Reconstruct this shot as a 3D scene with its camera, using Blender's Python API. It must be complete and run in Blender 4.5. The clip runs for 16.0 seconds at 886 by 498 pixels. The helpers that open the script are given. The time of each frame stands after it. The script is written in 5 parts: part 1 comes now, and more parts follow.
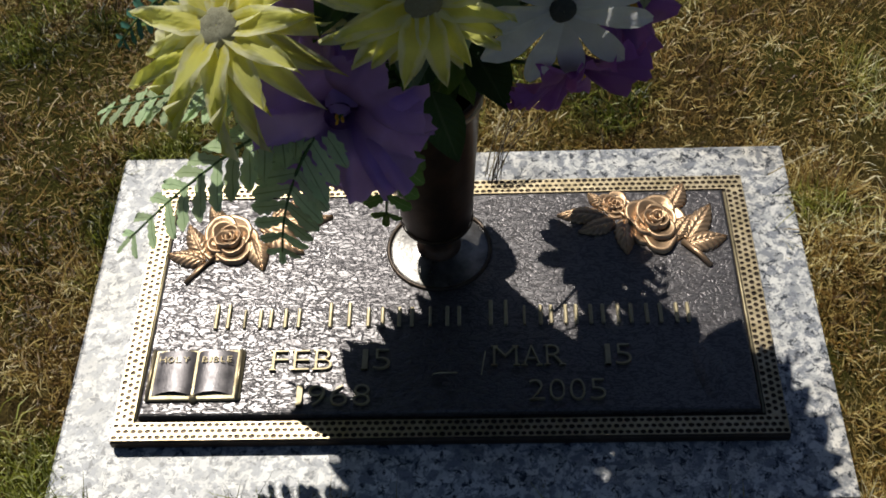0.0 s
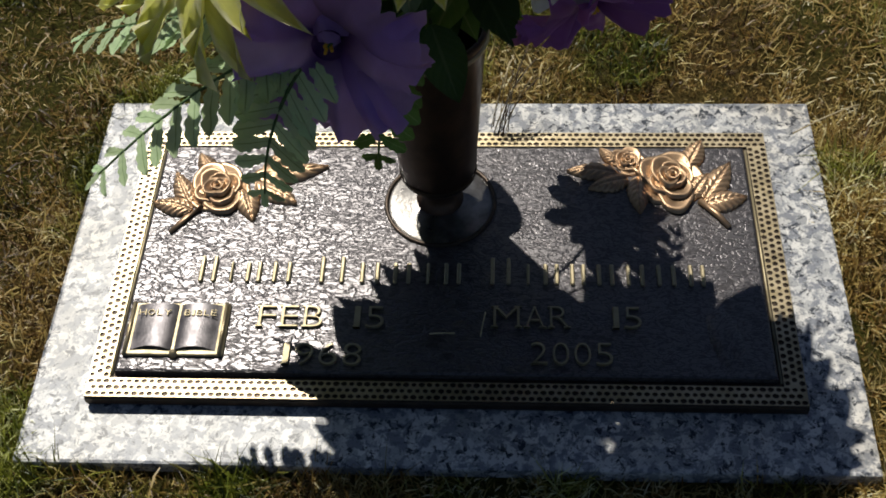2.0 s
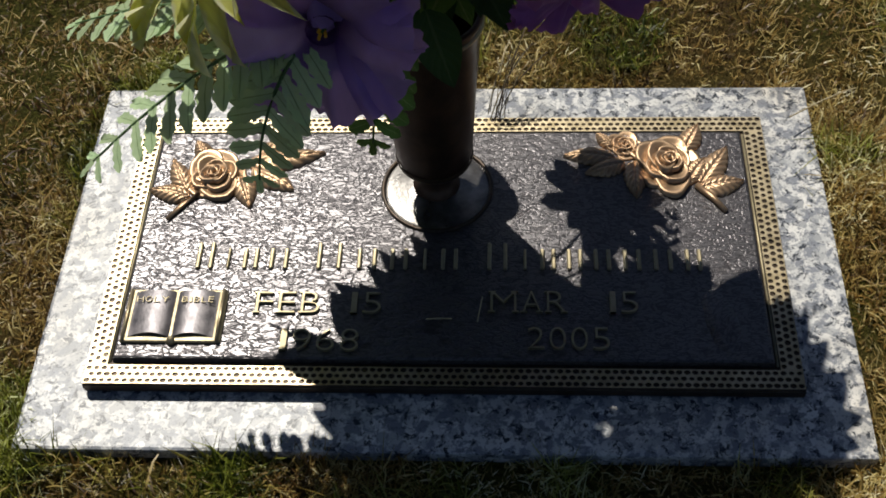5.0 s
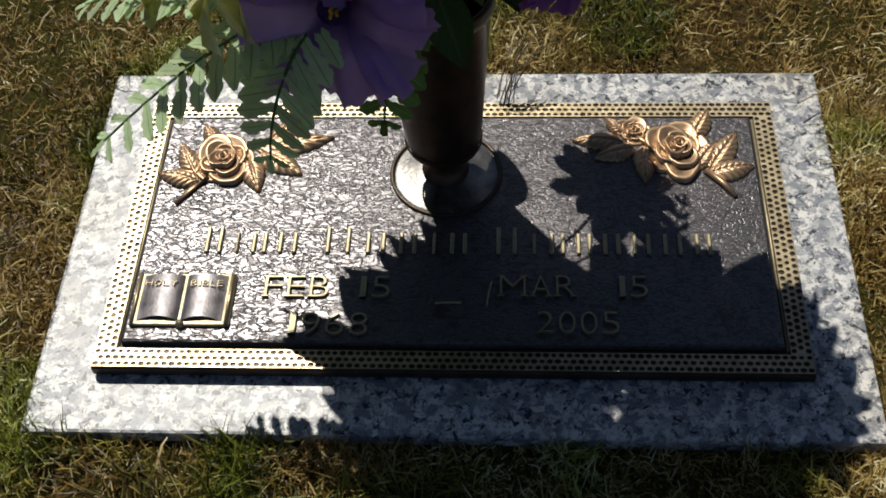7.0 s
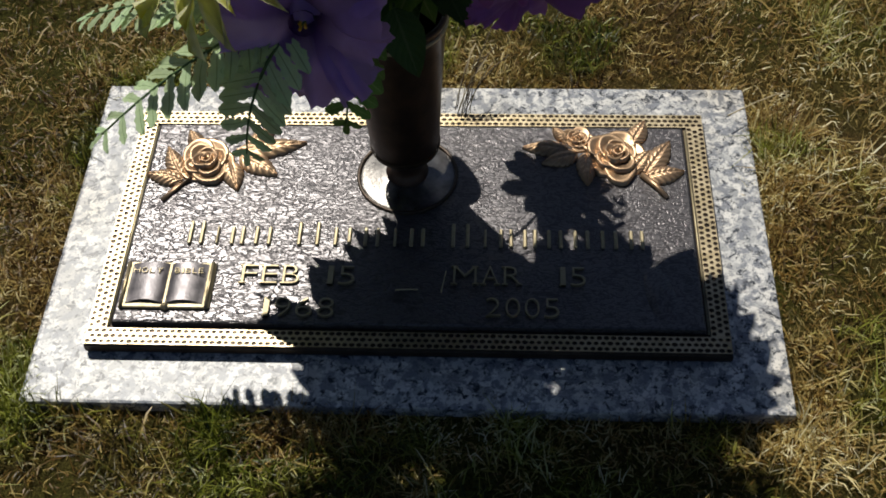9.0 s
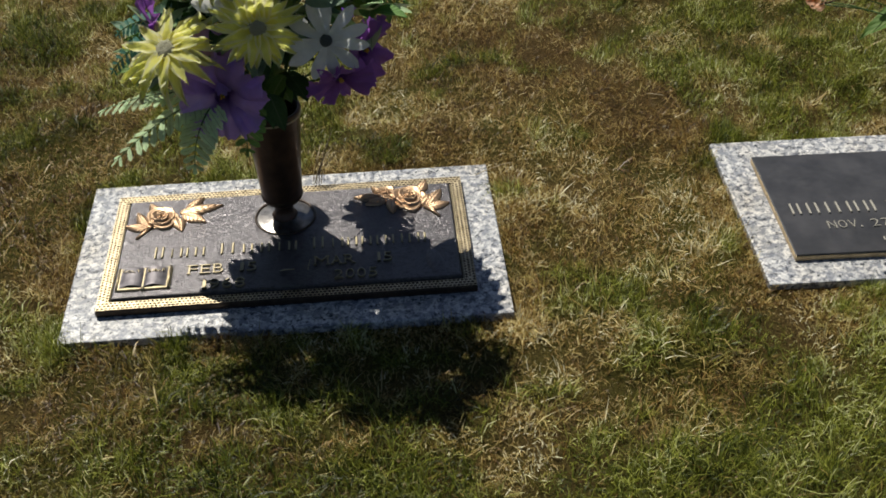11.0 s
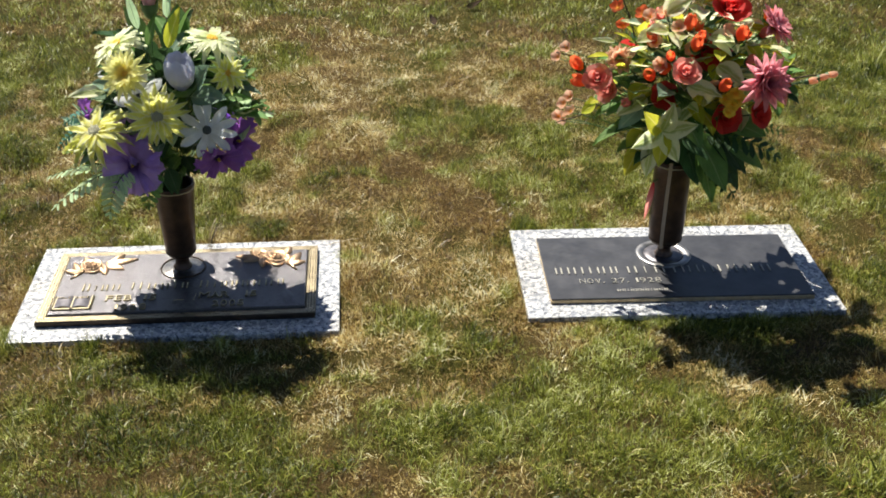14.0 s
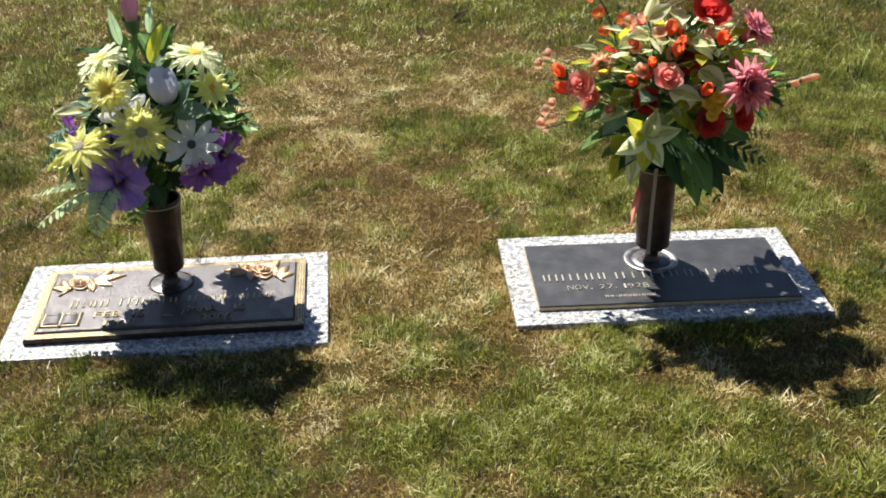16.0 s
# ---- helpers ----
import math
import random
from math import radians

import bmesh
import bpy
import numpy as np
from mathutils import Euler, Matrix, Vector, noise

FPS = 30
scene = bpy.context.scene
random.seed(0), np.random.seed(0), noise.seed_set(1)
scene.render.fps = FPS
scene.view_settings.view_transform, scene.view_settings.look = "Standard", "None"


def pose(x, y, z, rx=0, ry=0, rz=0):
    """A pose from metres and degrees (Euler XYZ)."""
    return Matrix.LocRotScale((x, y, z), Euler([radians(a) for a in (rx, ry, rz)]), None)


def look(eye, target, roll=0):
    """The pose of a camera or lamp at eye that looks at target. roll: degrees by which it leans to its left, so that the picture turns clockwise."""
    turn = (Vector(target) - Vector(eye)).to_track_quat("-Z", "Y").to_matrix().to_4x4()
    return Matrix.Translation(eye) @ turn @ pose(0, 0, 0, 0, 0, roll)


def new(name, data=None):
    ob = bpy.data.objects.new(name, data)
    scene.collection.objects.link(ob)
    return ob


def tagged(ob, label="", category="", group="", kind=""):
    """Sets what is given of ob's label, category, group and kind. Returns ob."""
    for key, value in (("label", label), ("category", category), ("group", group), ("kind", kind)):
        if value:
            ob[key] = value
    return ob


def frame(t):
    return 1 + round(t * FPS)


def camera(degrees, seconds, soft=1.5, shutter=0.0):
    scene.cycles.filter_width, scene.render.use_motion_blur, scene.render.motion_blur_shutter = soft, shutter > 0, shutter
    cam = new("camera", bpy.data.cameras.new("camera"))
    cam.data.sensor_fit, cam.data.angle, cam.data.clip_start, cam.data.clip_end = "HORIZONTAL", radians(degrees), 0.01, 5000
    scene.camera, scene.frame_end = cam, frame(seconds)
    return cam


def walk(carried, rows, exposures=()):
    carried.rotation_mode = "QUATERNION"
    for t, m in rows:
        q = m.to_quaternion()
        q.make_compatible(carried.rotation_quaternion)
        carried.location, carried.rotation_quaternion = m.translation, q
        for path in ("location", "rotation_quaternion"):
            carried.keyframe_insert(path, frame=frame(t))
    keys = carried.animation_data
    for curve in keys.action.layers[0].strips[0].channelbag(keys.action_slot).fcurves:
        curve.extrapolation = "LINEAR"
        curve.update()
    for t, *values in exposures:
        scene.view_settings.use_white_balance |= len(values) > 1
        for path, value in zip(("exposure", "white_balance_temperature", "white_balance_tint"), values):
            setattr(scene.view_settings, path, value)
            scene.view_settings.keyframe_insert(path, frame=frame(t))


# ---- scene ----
cam = camera(41.9, 16.0, soft=1.8)
PATH = [
    (0, (0.043, -0.651, 0.924), (-0.04, 0.581, -0.65), -4.1),
    (0.5, (0.039, -0.625, 0.872), (-0.06, 0.567, -0.731), -3.4),
    (1, (0.045, -0.615, 0.861), (-0.067, 0.57, -0.746), -3.6),
    (1.5, (0.053, -0.622, 0.856), (-0.053, 0.57, -0.747), -3.8),
    (2, (0.053, -0.625, 0.859), (-0.055, 0.572, -0.74), -3.7),
    (2.5, (0.057, -0.625, 0.857), (-0.05, 0.57, -0.743), -3.9),
    (3, (0.067, -0.626, 0.856), (-0.047, 0.566, -0.746), -4.6),
    (5.5, (0.056, -0.626, 0.859), (-0.054, 0.551, -0.754), -4.1),
    (6, (0.06, -0.634, 0.853), (-0.06, 0.55, -0.754), -4.5),
    (6.5, (0.054, -0.632, 0.854), (-0.064, 0.539, -0.763), -4.3),
    (7, (0.052, -0.633, 0.852), (-0.064, 0.538, -0.765), -4.3),
    (7.5, (0.059, -0.634, 0.852), (-0.064, 0.534, -0.767), -4.6),
    (8, (0.064, -0.633, 0.849), (-0.069, 0.526, -0.776), -4.9),
    (8.2, (0.058, -0.634, 0.85), (-0.063, 0.528, -0.773), -4.2),
    (10.3, (0.131, -1.23, 1.135), (0.117, 0.227, -0.236), -2.0),
    (10.5, (0.13, -1.341, 1.16), (0.164, 0.166, -0.155), -2.2),
    (11, (0.158, -1.547, 1.222), (0.259, 0.006, -0.034), -1.5),
    (11.5, (0.208, -1.768, 1.277), (0.31, -0.146, 0.112), 0.7),
    (12, (0.223, -1.956, 1.32), (0.411, -0.297, 0.218), 1.5),
    (12.5, (0.281, -2.106, 1.337), (0.483, -0.406, 0.304), 1.0),
    (13, (0.384, -2.234, 1.357), (0.512, -0.506, 0.358), 1.8),
    (13.5, (0.412, -2.297, 1.375), (0.521, -0.564, 0.383), 0.4),
    (14, (0.417, -2.314, 1.382), (0.551, -0.576, 0.403), 0.3),
    (14.5, (0.415, -2.318, 1.377), (0.57, -0.575, 0.41), 0.4),
    (15, (0.422, -2.324, 1.374), (0.572, -0.577, 0.411), 0.1),
    (15.5, (0.433, -2.325, 1.38), (0.581, -0.577, 0.42), -0.5),
    (16, (0.44, -2.322, 1.378), (0.579, -0.573, 0.417), -0.8),
]
walk(cam, [(t, look(eye, target, roll)) for t, eye, target, roll in PATH],
     [(0.0, -0.22), (8.2, -0.22), (10.3, -0.31), (11.0, 0.06), (11.5, 0.32), (12.0, 0.56), (12.5, 0.70), (13.5, 0.88), (14.5, 1.02), (16.0, 1.02)])

# ---- light ----
SUN = Vector((-0.32, 0.61, 1.0))
world = bpy.data.worlds.new("sky")
scene.world = world
world.use_nodes = True
sky = world.node_tree.nodes.new("ShaderNodeTexSky")
sky.sky_type = "NISHITA"
sky.sun_disc = False
sky.air_density, sky.dust_density = 0.6, 0.3
sky.sun_elevation = math.atan2(SUN.z, math.hypot(SUN.x, SUN.y))
sky.sun_rotation = math.atan2(SUN.x, SUN.y)
background = world.node_tree.nodes["Background"]
background.inputs["Strength"].default_value = 0.05
world.node_tree.links.new(sky.outputs["Color"], background.inputs["Color"])
lamp = bpy.data.lights.new("sun", "SUN")
lamp.energy, lamp.angle, lamp.color = 5.0, radians(0.53), (1.0, 0.95, 0.86)
sun = new("sun", lamp)
sun.matrix_world = look(SUN * 20, (0, 0, 0))


# ---- materials ----
def node(nt, kind, inputs=(), **props):
    n = nt.nodes.new("ShaderNode" + kind)
    if "data_type" in props:
        n.data_type = props["data_type"]
    if "blend_type" in props:
        n.blend_type = props["blend_type"]
    if "operation" in props:
        n.operation = props["operation"]
    if "feature" in props:
        n.feature = props["feature"]
    if "attribute_name" in props:
        n.attribute_name = props["attribute_name"]
    for key, value in dict(inputs).items():
        if isinstance(value, bpy.types.NodeSocket):
            nt.links.new(value, n.inputs[key])
        else:
            n.inputs[key].default_value = value
    return n


def rgb(c):
    return (c[0], c[1], c[2], 1.0)


def ramp(nt, fac, stops):
    r = node(nt, "ValToRGB", {"Fac": fac})
    e = r.color_ramp.elements
    while len(e) < len(stops):
        e.new(0.5)
    for k, (at, c) in enumerate(stops):
        e[k].position, e[k].color = at, rgb(c)
    return r.outputs["Color"]


def mix(nt, fac, a, b, blend="MIX"):
    m = node(nt, "Mix", data_type="RGBA", blend_type=blend)
    for i, v in ((0, fac), (6, a), (7, b)):
        if isinstance(v, bpy.types.NodeSocket):
            nt.links.new(v, m.inputs[i])
        else:
            m.inputs[i].default_value = v if i == 0 else rgb(v)
    return m.outputs[2]


def coords(nt):
    return node(nt, "TexCoord").outputs["Object"]


def noise_tex(nt, scale, detail=3.0, rough=0.55, vec=None, distort=0.0):
    n = node(nt, "TexNoise", {"Scale": scale, "Detail": detail, "Roughness": rough, "Distortion": distort})
    nt.links.new(vec or coords(nt), n.inputs["Vector"])
    return n.outputs["Fac"]


def surface(name, rough=0.6, metal=0.0):
    m = bpy.data.materials.new(name)
    m.use_nodes = True
    nt = m.node_tree
    b = nt.nodes["Principled BSDF"]
    b.inputs["Roughness"].default_value = rough
    b.inputs["Metallic"].default_value = metal
    return m, nt, b


def bump(nt, b, height, strength, distance):
    n = node(nt, "Bump", {"Height": height, "Strength": strength, "Distance": distance})
    nt.links.new(n.outputs["Normal"], b.inputs["Normal"])


def granite_material():
    m, nt, b = surface("speckled_granite", 0.36)
    co = coords(nt)
    vor = node(nt, "TexVoronoi", {"Vector": co, "Scale": 110.0, "Randomness": 1.0})
    cell = node(nt, "SeparateColor", {"Color": vor.outputs["Color"]}).outputs[0]
    light = ramp(nt, cell, [(0.0, (0.33, 0.34, 0.35)), (0.35, (0.53, 0.535, 0.53)), (1.0, (0.74, 0.73, 0.70))])
    grey = ramp(nt, noise_tex(nt, 80, 5, 0.7, distort=0.3), [(0.49, (0, 0, 0)), (0.55, (1, 1, 1))])
    dark = ramp(nt, noise_tex(nt, 98, 6, 0.75, distort=0.5), [(0.55, (0, 0, 0)), (0.58, (1, 1, 1))])
    fleck = ramp(nt, noise_tex(nt, 260, 2, 0.6), [(0.56, (0, 0, 0)), (0.64, (1, 1, 1))])
    c = mix(nt, grey, light, (0.235, 0.25, 0.28))
    c = mix(nt, dark, c, (0.035, 0.042, 0.055))
    half = node(nt, "Math", {0: fleck, 1: 0.55}, operation="MULTIPLY").outputs[0]
    c = mix(nt, half, c, (0.12, 0.13, 0.15))
    stain = ramp(nt, noise_tex(nt, 7, 4, 0.6), [(0.45, (1, 1, 1)), (0.75, (0.86, 0.80, 0.70))])
    c = mix(nt, 1.0, c, stain, "MULTIPLY")
    nt.links.new(c, b.inputs["Base Color"])
    b.inputs["Specular IOR Level"].default_value = 0.36
    bump(nt, b, noise_tex(nt, 420, 3, 0.7), 0.25, 0.0008)
    return m


def leather_material():
    m, nt, b = surface("dark_leather_grain_bronze", 0.30, 0.7)
    co = coords(nt)
    stretch = node(nt, "Mapping", {"Vector": co, "Scale": (0.50, 1.15, 1.0)}).outputs["Vector"]
    wob = node(nt, "TexNoise", {"Vector": stretch, "Scale": 130.0, "Detail": 3.0})
    off = node(nt, "VectorMath", {0: wob.outputs["Color"], 1: (0.020, 0.020, 0.0), 2: stretch}, operation="MULTIPLY_ADD").outputs[0]
    vor = node(nt, "TexVoronoi", {"Vector": off, "Scale": 215.0}, feature="DISTANCE_TO_EDGE")
    crack = node(nt, "MapRange", {0: vor.outputs["Distance"], 1: 0.0, 2: 0.16}).outputs[0]
    soft = node(nt, "Math", {0: noise_tex(nt, 210, 3, 0.55, stretch, 0.8), 1: 0.70}, operation="MULTIPLY").outputs[0]
    ridge = node(nt, "Math", {0: crack, 1: 0.75, 2: soft}, operation="MULTIPLY_ADD").outputs[0]
    fine = noise_tex(nt, 520, 3, 0.6)
    h = node(nt, "Math", {0: fine, 1: 0.40, 2: ridge}, operation="MULTIPLY_ADD").outputs[0]
    c = mix(nt, noise_tex(nt, 26, 4), (0.104, 0.098, 0.101), (0.152, 0.145, 0.148))
    c = mix(nt, crack, (0.066, 0.061, 0.063), c)
    nt.links.new(c, b.inputs["Base Color"])
    r = node(nt, "MapRange", {0: noise_tex(nt, 40, 3), 3: 0.27, 4: 0.38}).outputs[0]
    nt.links.new(r, b.inputs["Roughness"])
    bump(nt, b, h, 0.36, 0.0011)
    return m


def metal_material(name, a, c2, rough, metal, scale=60, relief=0.3, spread=0.15):
    m, nt, b = surface(name, rough, metal)
    big = noise_tex(nt, scale, 5, 0.65)
    c = mix(nt, ramp(nt, big, [(0.35, (0, 0, 0)), (0.65, (1, 1, 1))]), a, c2)
    nt.links.new(c, b.inputs["Base Color"])
    r = node(nt, "MapRange", {0: noise_tex(nt, scale * 1.7, 3), 3: max(0.05, rough - spread), 4: rough + spread}).outputs[0]
    nt.links.new(r, b.inputs["Roughness"])
    bump(nt, b, noise_tex(nt, scale * 8, 3, 0.6), relief, 0.0006)
    return m


def worn_shaded_bronze_material(name, dark, a, c2, rough, metal):
    """Cast bronze: oxide and crease shade painted into the relief's hollows, ridges rubbed bright."""
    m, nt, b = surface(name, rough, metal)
    rub_shade = node(nt, "Attribute", attribute_name="along").outputs["Fac"]
    rub_shade = node(nt, "Math", {0: noise_tex(nt, 160, 4, 0.7), 1: 0.30, 2: rub_shade}, operation="MULTIPLY_ADD").outputs[0]
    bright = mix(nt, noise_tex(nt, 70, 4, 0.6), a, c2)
    nt.links.new(mix(nt, ramp(nt, rub_shade, [(0.22, (0, 0, 0)), (0.62, (1, 1, 1))]), dark, bright), b.inputs["Base Color"])
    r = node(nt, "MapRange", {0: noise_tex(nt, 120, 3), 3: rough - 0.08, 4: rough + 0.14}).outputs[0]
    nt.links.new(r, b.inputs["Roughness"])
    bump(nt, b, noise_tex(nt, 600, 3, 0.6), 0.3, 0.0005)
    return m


def petal_material(name, base, tip, through_light=0.35, rough=0.55, vein=0.10, edge=None):
    """Dyed cloth: base to tip colour along the petal, fine ribs across it, some light through."""
    m, nt, b = surface(name, rough)
    along = node(nt, "Attribute", attribute_name="along").outputs["Fac"]
    across = node(nt, "Attribute", attribute_name="across").outputs["Fac"]
    c = ramp(nt, along, [(0.05, base), (0.55, tip)])
    if edge:
        e = ramp(nt, node(nt, "Math", {0: across, 1: noise_tex(nt, 90, 3)}, operation="MULTIPLY").outputs[0], [(0.22, (0, 0, 0)), (0.42, (1, 1, 1))])
        c = mix(nt, e, c, edge)
    rnd = node(nt, "ObjectInfo").outputs["Random"]
    hue = node(nt, "HueSaturation", {"Hue": 0.5, "Saturation": 1.0, "Color": c,
               "Value": node(nt, "MapRange", {0: rnd, 3: 0.85, 4: 1.12}).outputs[0]}).outputs["Color"]
    c = mix(nt, ramp(nt, noise_tex(nt, 70, 4, 0.6), [(0.4, (0, 0, 0)), (0.75, (0.45, 0.45, 0.45))]), hue, tuple(0.72 * v for v in tip))
    rib = node(nt, "Math", {0: node(nt, "Math", {0: across, 1: 28.0}, operation="MULTIPLY").outputs[0]}, operation="SINE").outputs[0]
    bump(nt, b, node(nt, "Math", {0: noise_tex(nt, 260, 3), 1: 1.5, 2: rib}, operation="MULTIPLY_ADD").outputs[0], vein, 0.0009)
    nt.links.new(c, b.inputs["Base Color"])
    b.inputs["Specular IOR Level"].default_value = 0.42
    tr = node(nt, "BsdfTranslucent", {"Color": c})
    ms = node(nt, "MixShader", {0: through_light, 1: b.outputs[0], 2: tr.outputs[0]})
    nt.links.new(ms.outputs[0], nt.nodes["Material Output"].inputs["Surface"])
    return m


def leaf_material(name, body, vein, through_light=0.3, rough=0.45, edge=None, side_veins=0.3):
    m, nt, b = surface(name, rough)
    across = node(nt, "Attribute", attribute_name="across").outputs["Fac"]
    along = node(nt, "Attribute", attribute_name="along").outputs["Fac"]
    n1 = noise_tex(nt, 45, 4, 0.6)
    c = mix(nt, n1, tuple(0.7 * v for v in body), tuple(min(1, 1.25 * v) for v in body))
    if edge:
        e = node(nt, "Math", {0: across, 1: node(nt, "Math", {0: n1, 1: 0.9}, operation="MULTIPLY").outputs[0]}, operation="ADD").outputs[0]
        c = mix(nt, ramp(nt, e, [(0.72, (0, 0, 0)), (1.0, (1, 1, 1))]), c, edge)
    lines = node(nt, "Math", {0: along, 1: 46.0, 2: node(nt, "Math", {0: across, 1: -14.0}, operation="MULTIPLY").outputs[0]}, operation="MULTIPLY_ADD").outputs[0]
    side = node(nt, "Math", {0: lines}, operation="SINE").outputs[0]
    mid = ramp(nt, across, [(0.03, (1, 1, 1)), (0.10, (0, 0, 0))])
    c = mix(nt, mid, c, vein)
    c = mix(nt, ramp(nt, side, [(0.9, (0, 0, 0)), (1.0, (side_veins, side_veins, side_veins))]), c, vein)
    rnd = node(nt, "ObjectInfo").outputs["Random"]
    c = node(nt, "HueSaturation", {"Hue": node(nt, "MapRange", {0: rnd, 3: 0.485, 4: 0.515}).outputs[0], "Saturation": 1.0, "Color": c,
             "Value": node(nt, "MapRange", {0: rnd, 3: 0.75, 4: 1.2}).outputs[0]}).outputs["Color"]
    nt.links.new(c, b.inputs["Base Color"])
    b.inputs["Specular IOR Level"].default_value = 0.22
    bump(nt, b, side, side_veins, 0.0010)
    tr = node(nt, "BsdfTranslucent", {"Color": c})
    ms = node(nt, "MixShader", {0: through_light, 1: b.outputs[0], 2: tr.outputs[0]})
    nt.links.new(ms.outputs[0], nt.nodes["Material Output"].inputs["Surface"])
    return m


def plain_material(name, a, c2, rough=0.7, scale=80, relief=0.4, depth=0.001):
    m, nt, b = surface(name, rough)
    nt.links.new(mix(nt, noise_tex(nt, scale, 4, 0.6), a, c2), b.inputs["Base Color"])
    b.inputs["Specular IOR Level"].default_value = 0.25
    bump(nt, b, noise_tex(nt, scale * 4, 3, 0.6), relief, depth)
    return m


def grass_material():
    m, nt, b = surface("grass_blades", 0.42)
    dry = node(nt, "Attribute", attribute_name="dry").outputs["Fac"]
    rnd = node(nt, "NewGeometry").outputs["Random Per Island"]
    tone = node(nt, "Attribute", attribute_name="tone").outputs["Fac"]
    rnd = node(nt, "Math", {0: rnd, 1: 0.80, 2: tone}, operation="MULTIPLY_ADD").outputs[0]
    green = ramp(nt, rnd, [(0.0, (0.020, 0.036, 0.004)), (0.35, (0.105, 0.130, 0.012)), (0.72, (0.30, 0.32, 0.040)), (0.90, (0.44, 0.48, 0.11)), (1.0, (0.72, 0.74, 0.36))])
    straw = ramp(nt, rnd, [(0.0, (0.060, 0.028, 0.008)), (0.35, (0.29, 0.172, 0.040)), (0.72, (0.56, 0.435, 0.150)), (0.90, (0.80, 0.69, 0.33)), (1.0, (0.93, 0.88, 0.60))])
    c = mix(nt, dry, green, straw)
    nt.links.new(c, b.inputs["Base Color"])
    b.inputs["Specular IOR Level"].default_value = 0.4
    tr = node(nt, "BsdfTranslucent", {"Color": c})
    ms = node(nt, "MixShader", {0: 0.35, 1: b.outputs[0], 2: tr.outputs[0]})
    nt.links.new(ms.outputs[0], nt.nodes["Material Output"].inputs["Surface"])
    return m


def ground_material():
    m, nt, b = surface("thatch_and_soil", 0.95)
    patch = noise_tex(nt, 2.2, 5, 0.6)
    fine = ramp(nt, noise_tex(nt, 260, 5, 0.8), [(0.32, (0, 0, 0)), (0.68, (1, 1, 1))])
    soil = mix(nt, fine, (0.022, 0.013, 0.005), (0.29, 0.195, 0.068))
    turf = mix(nt, fine, (0.014, 0.017, 0.003), (0.20, 0.19, 0.036))
    nt.links.new(mix(nt, ramp(nt, patch, [(0.42, (0, 0, 0)), (0.58, (1, 1, 1))]), soil, turf), b.inputs["Base Color"])
    b.inputs["Specular IOR Level"].default_value = 0.1
    bump(nt, b, fine, 1.0, 0.010)
    return m


GRANITE = granite_material()
LEATHER = leather_material()
GOLD = metal_material("worn_gold_bronze", (0.34, 0.275, 0.16), (0.50, 0.42, 0.28), 0.40, 0.8)
PATINA = metal_material("dark_bronze_patina", (0.030, 0.022, 0.016), (0.075, 0.052, 0.034), 0.42, 0.6)
ROSE_BRONZE = worn_shaded_bronze_material("highlighted_copper_bronze", (0.055, 0.032, 0.020), (0.32, 0.20, 0.115), (0.56, 0.39, 0.24), 0.36, 0.75)
LETTER = metal_material("polished_letter_bronze", (0.30, 0.25, 0.15), (0.42, 0.36, 0.23), 0.50, 0.65)
PEWTER = metal_material("brushed_grey_metal", (0.20, 0.19, 0.18), (0.36, 0.35, 0.34), 0.40, 0.85, 30)
CAP = metal_material("dark_brushed_cap", (0.10, 0.093, 0.086), (0.27, 0.26, 0.245), 0.32, 0.85, 40)
PAGE = metal_material("dull_pewter_page", (0.08, 0.075, 0.08), (0.18, 0.165, 0.17), 0.40, 0.6)
VASE = metal_material("brown_bronze_vase", (0.034, 0.020, 0.014), (0.085, 0.048, 0.031), 0.38, 0.5, 24, 0.15)
SLATE = metal_material("charcoal_satin_plate", (0.042, 0.043, 0.047), (0.068, 0.068, 0.073), 0.40, 0.3, 18, 0.12)
TAN_EDGE = metal_material("tan_bronze_edge", (0.40, 0.30, 0.17), (0.58, 0.45, 0.27), 0.45, 0.6)
PALE_LETTER = plain_material("pale_grey_letter", (0.28, 0.265, 0.22), (0.44, 0.42, 0.36), 0.5)
STRAP = plain_material("tan_strap", (0.30, 0.23, 0.17), (0.46, 0.37, 0.28), 0.6)
GRASS = grass_material()
GROUND = ground_material()
STRAW = plain_material("dry_straw", (0.36, 0.28, 0.15), (0.60, 0.52, 0.34), 0.7)
DEAD = plain_material("dead_brown_leaf", (0.022, 0.014, 0.008), (0.06, 0.036, 0.018), 0.95)
STEM = plain_material("green_plastic_stem", (0.05, 0.10, 0.035), (0.10, 0.17, 0.06), 0.5)
TWIG = plain_material("dark_twig", (0.05, 0.038, 0.025), (0.12, 0.09, 0.055), 0.8)
YELLOW = petal_material("yellow_cloth", (0.80, 0.70, 0.04), (0.92, 0.92, 0.26), 0.58, edge=(0.93, 0.92, 0.62))
PALE_YELLOW = petal_material("pale_yellow_cloth", (0.94, 0.72, 0.03), (0.95, 0.92, 0.40), 0.58)
CREAM = petal_material("cream_green_cloth", (0.62, 0.74, 0.28), (0.92, 0.94, 0.66), 0.58)
WHITE = petal_material("white_cloth", (0.66, 0.68, 0.70), (0.86, 0.87, 0.88), 0.40)
BUD_WHITE = petal_material("ivory_lavender_cloth", (0.56, 0.56, 0.62), (0.70, 0.70, 0.80), 0.25, 0.4)
PURPLE = petal_material("purple_cloth", (0.09, 0.03, 0.18), (0.56, 0.37, 0.86), 0.62)
MAGENTA = petal_material("magenta_cloth", (0.14, 0.03, 0.22), (0.34, 0.13, 0.50), 0.50)
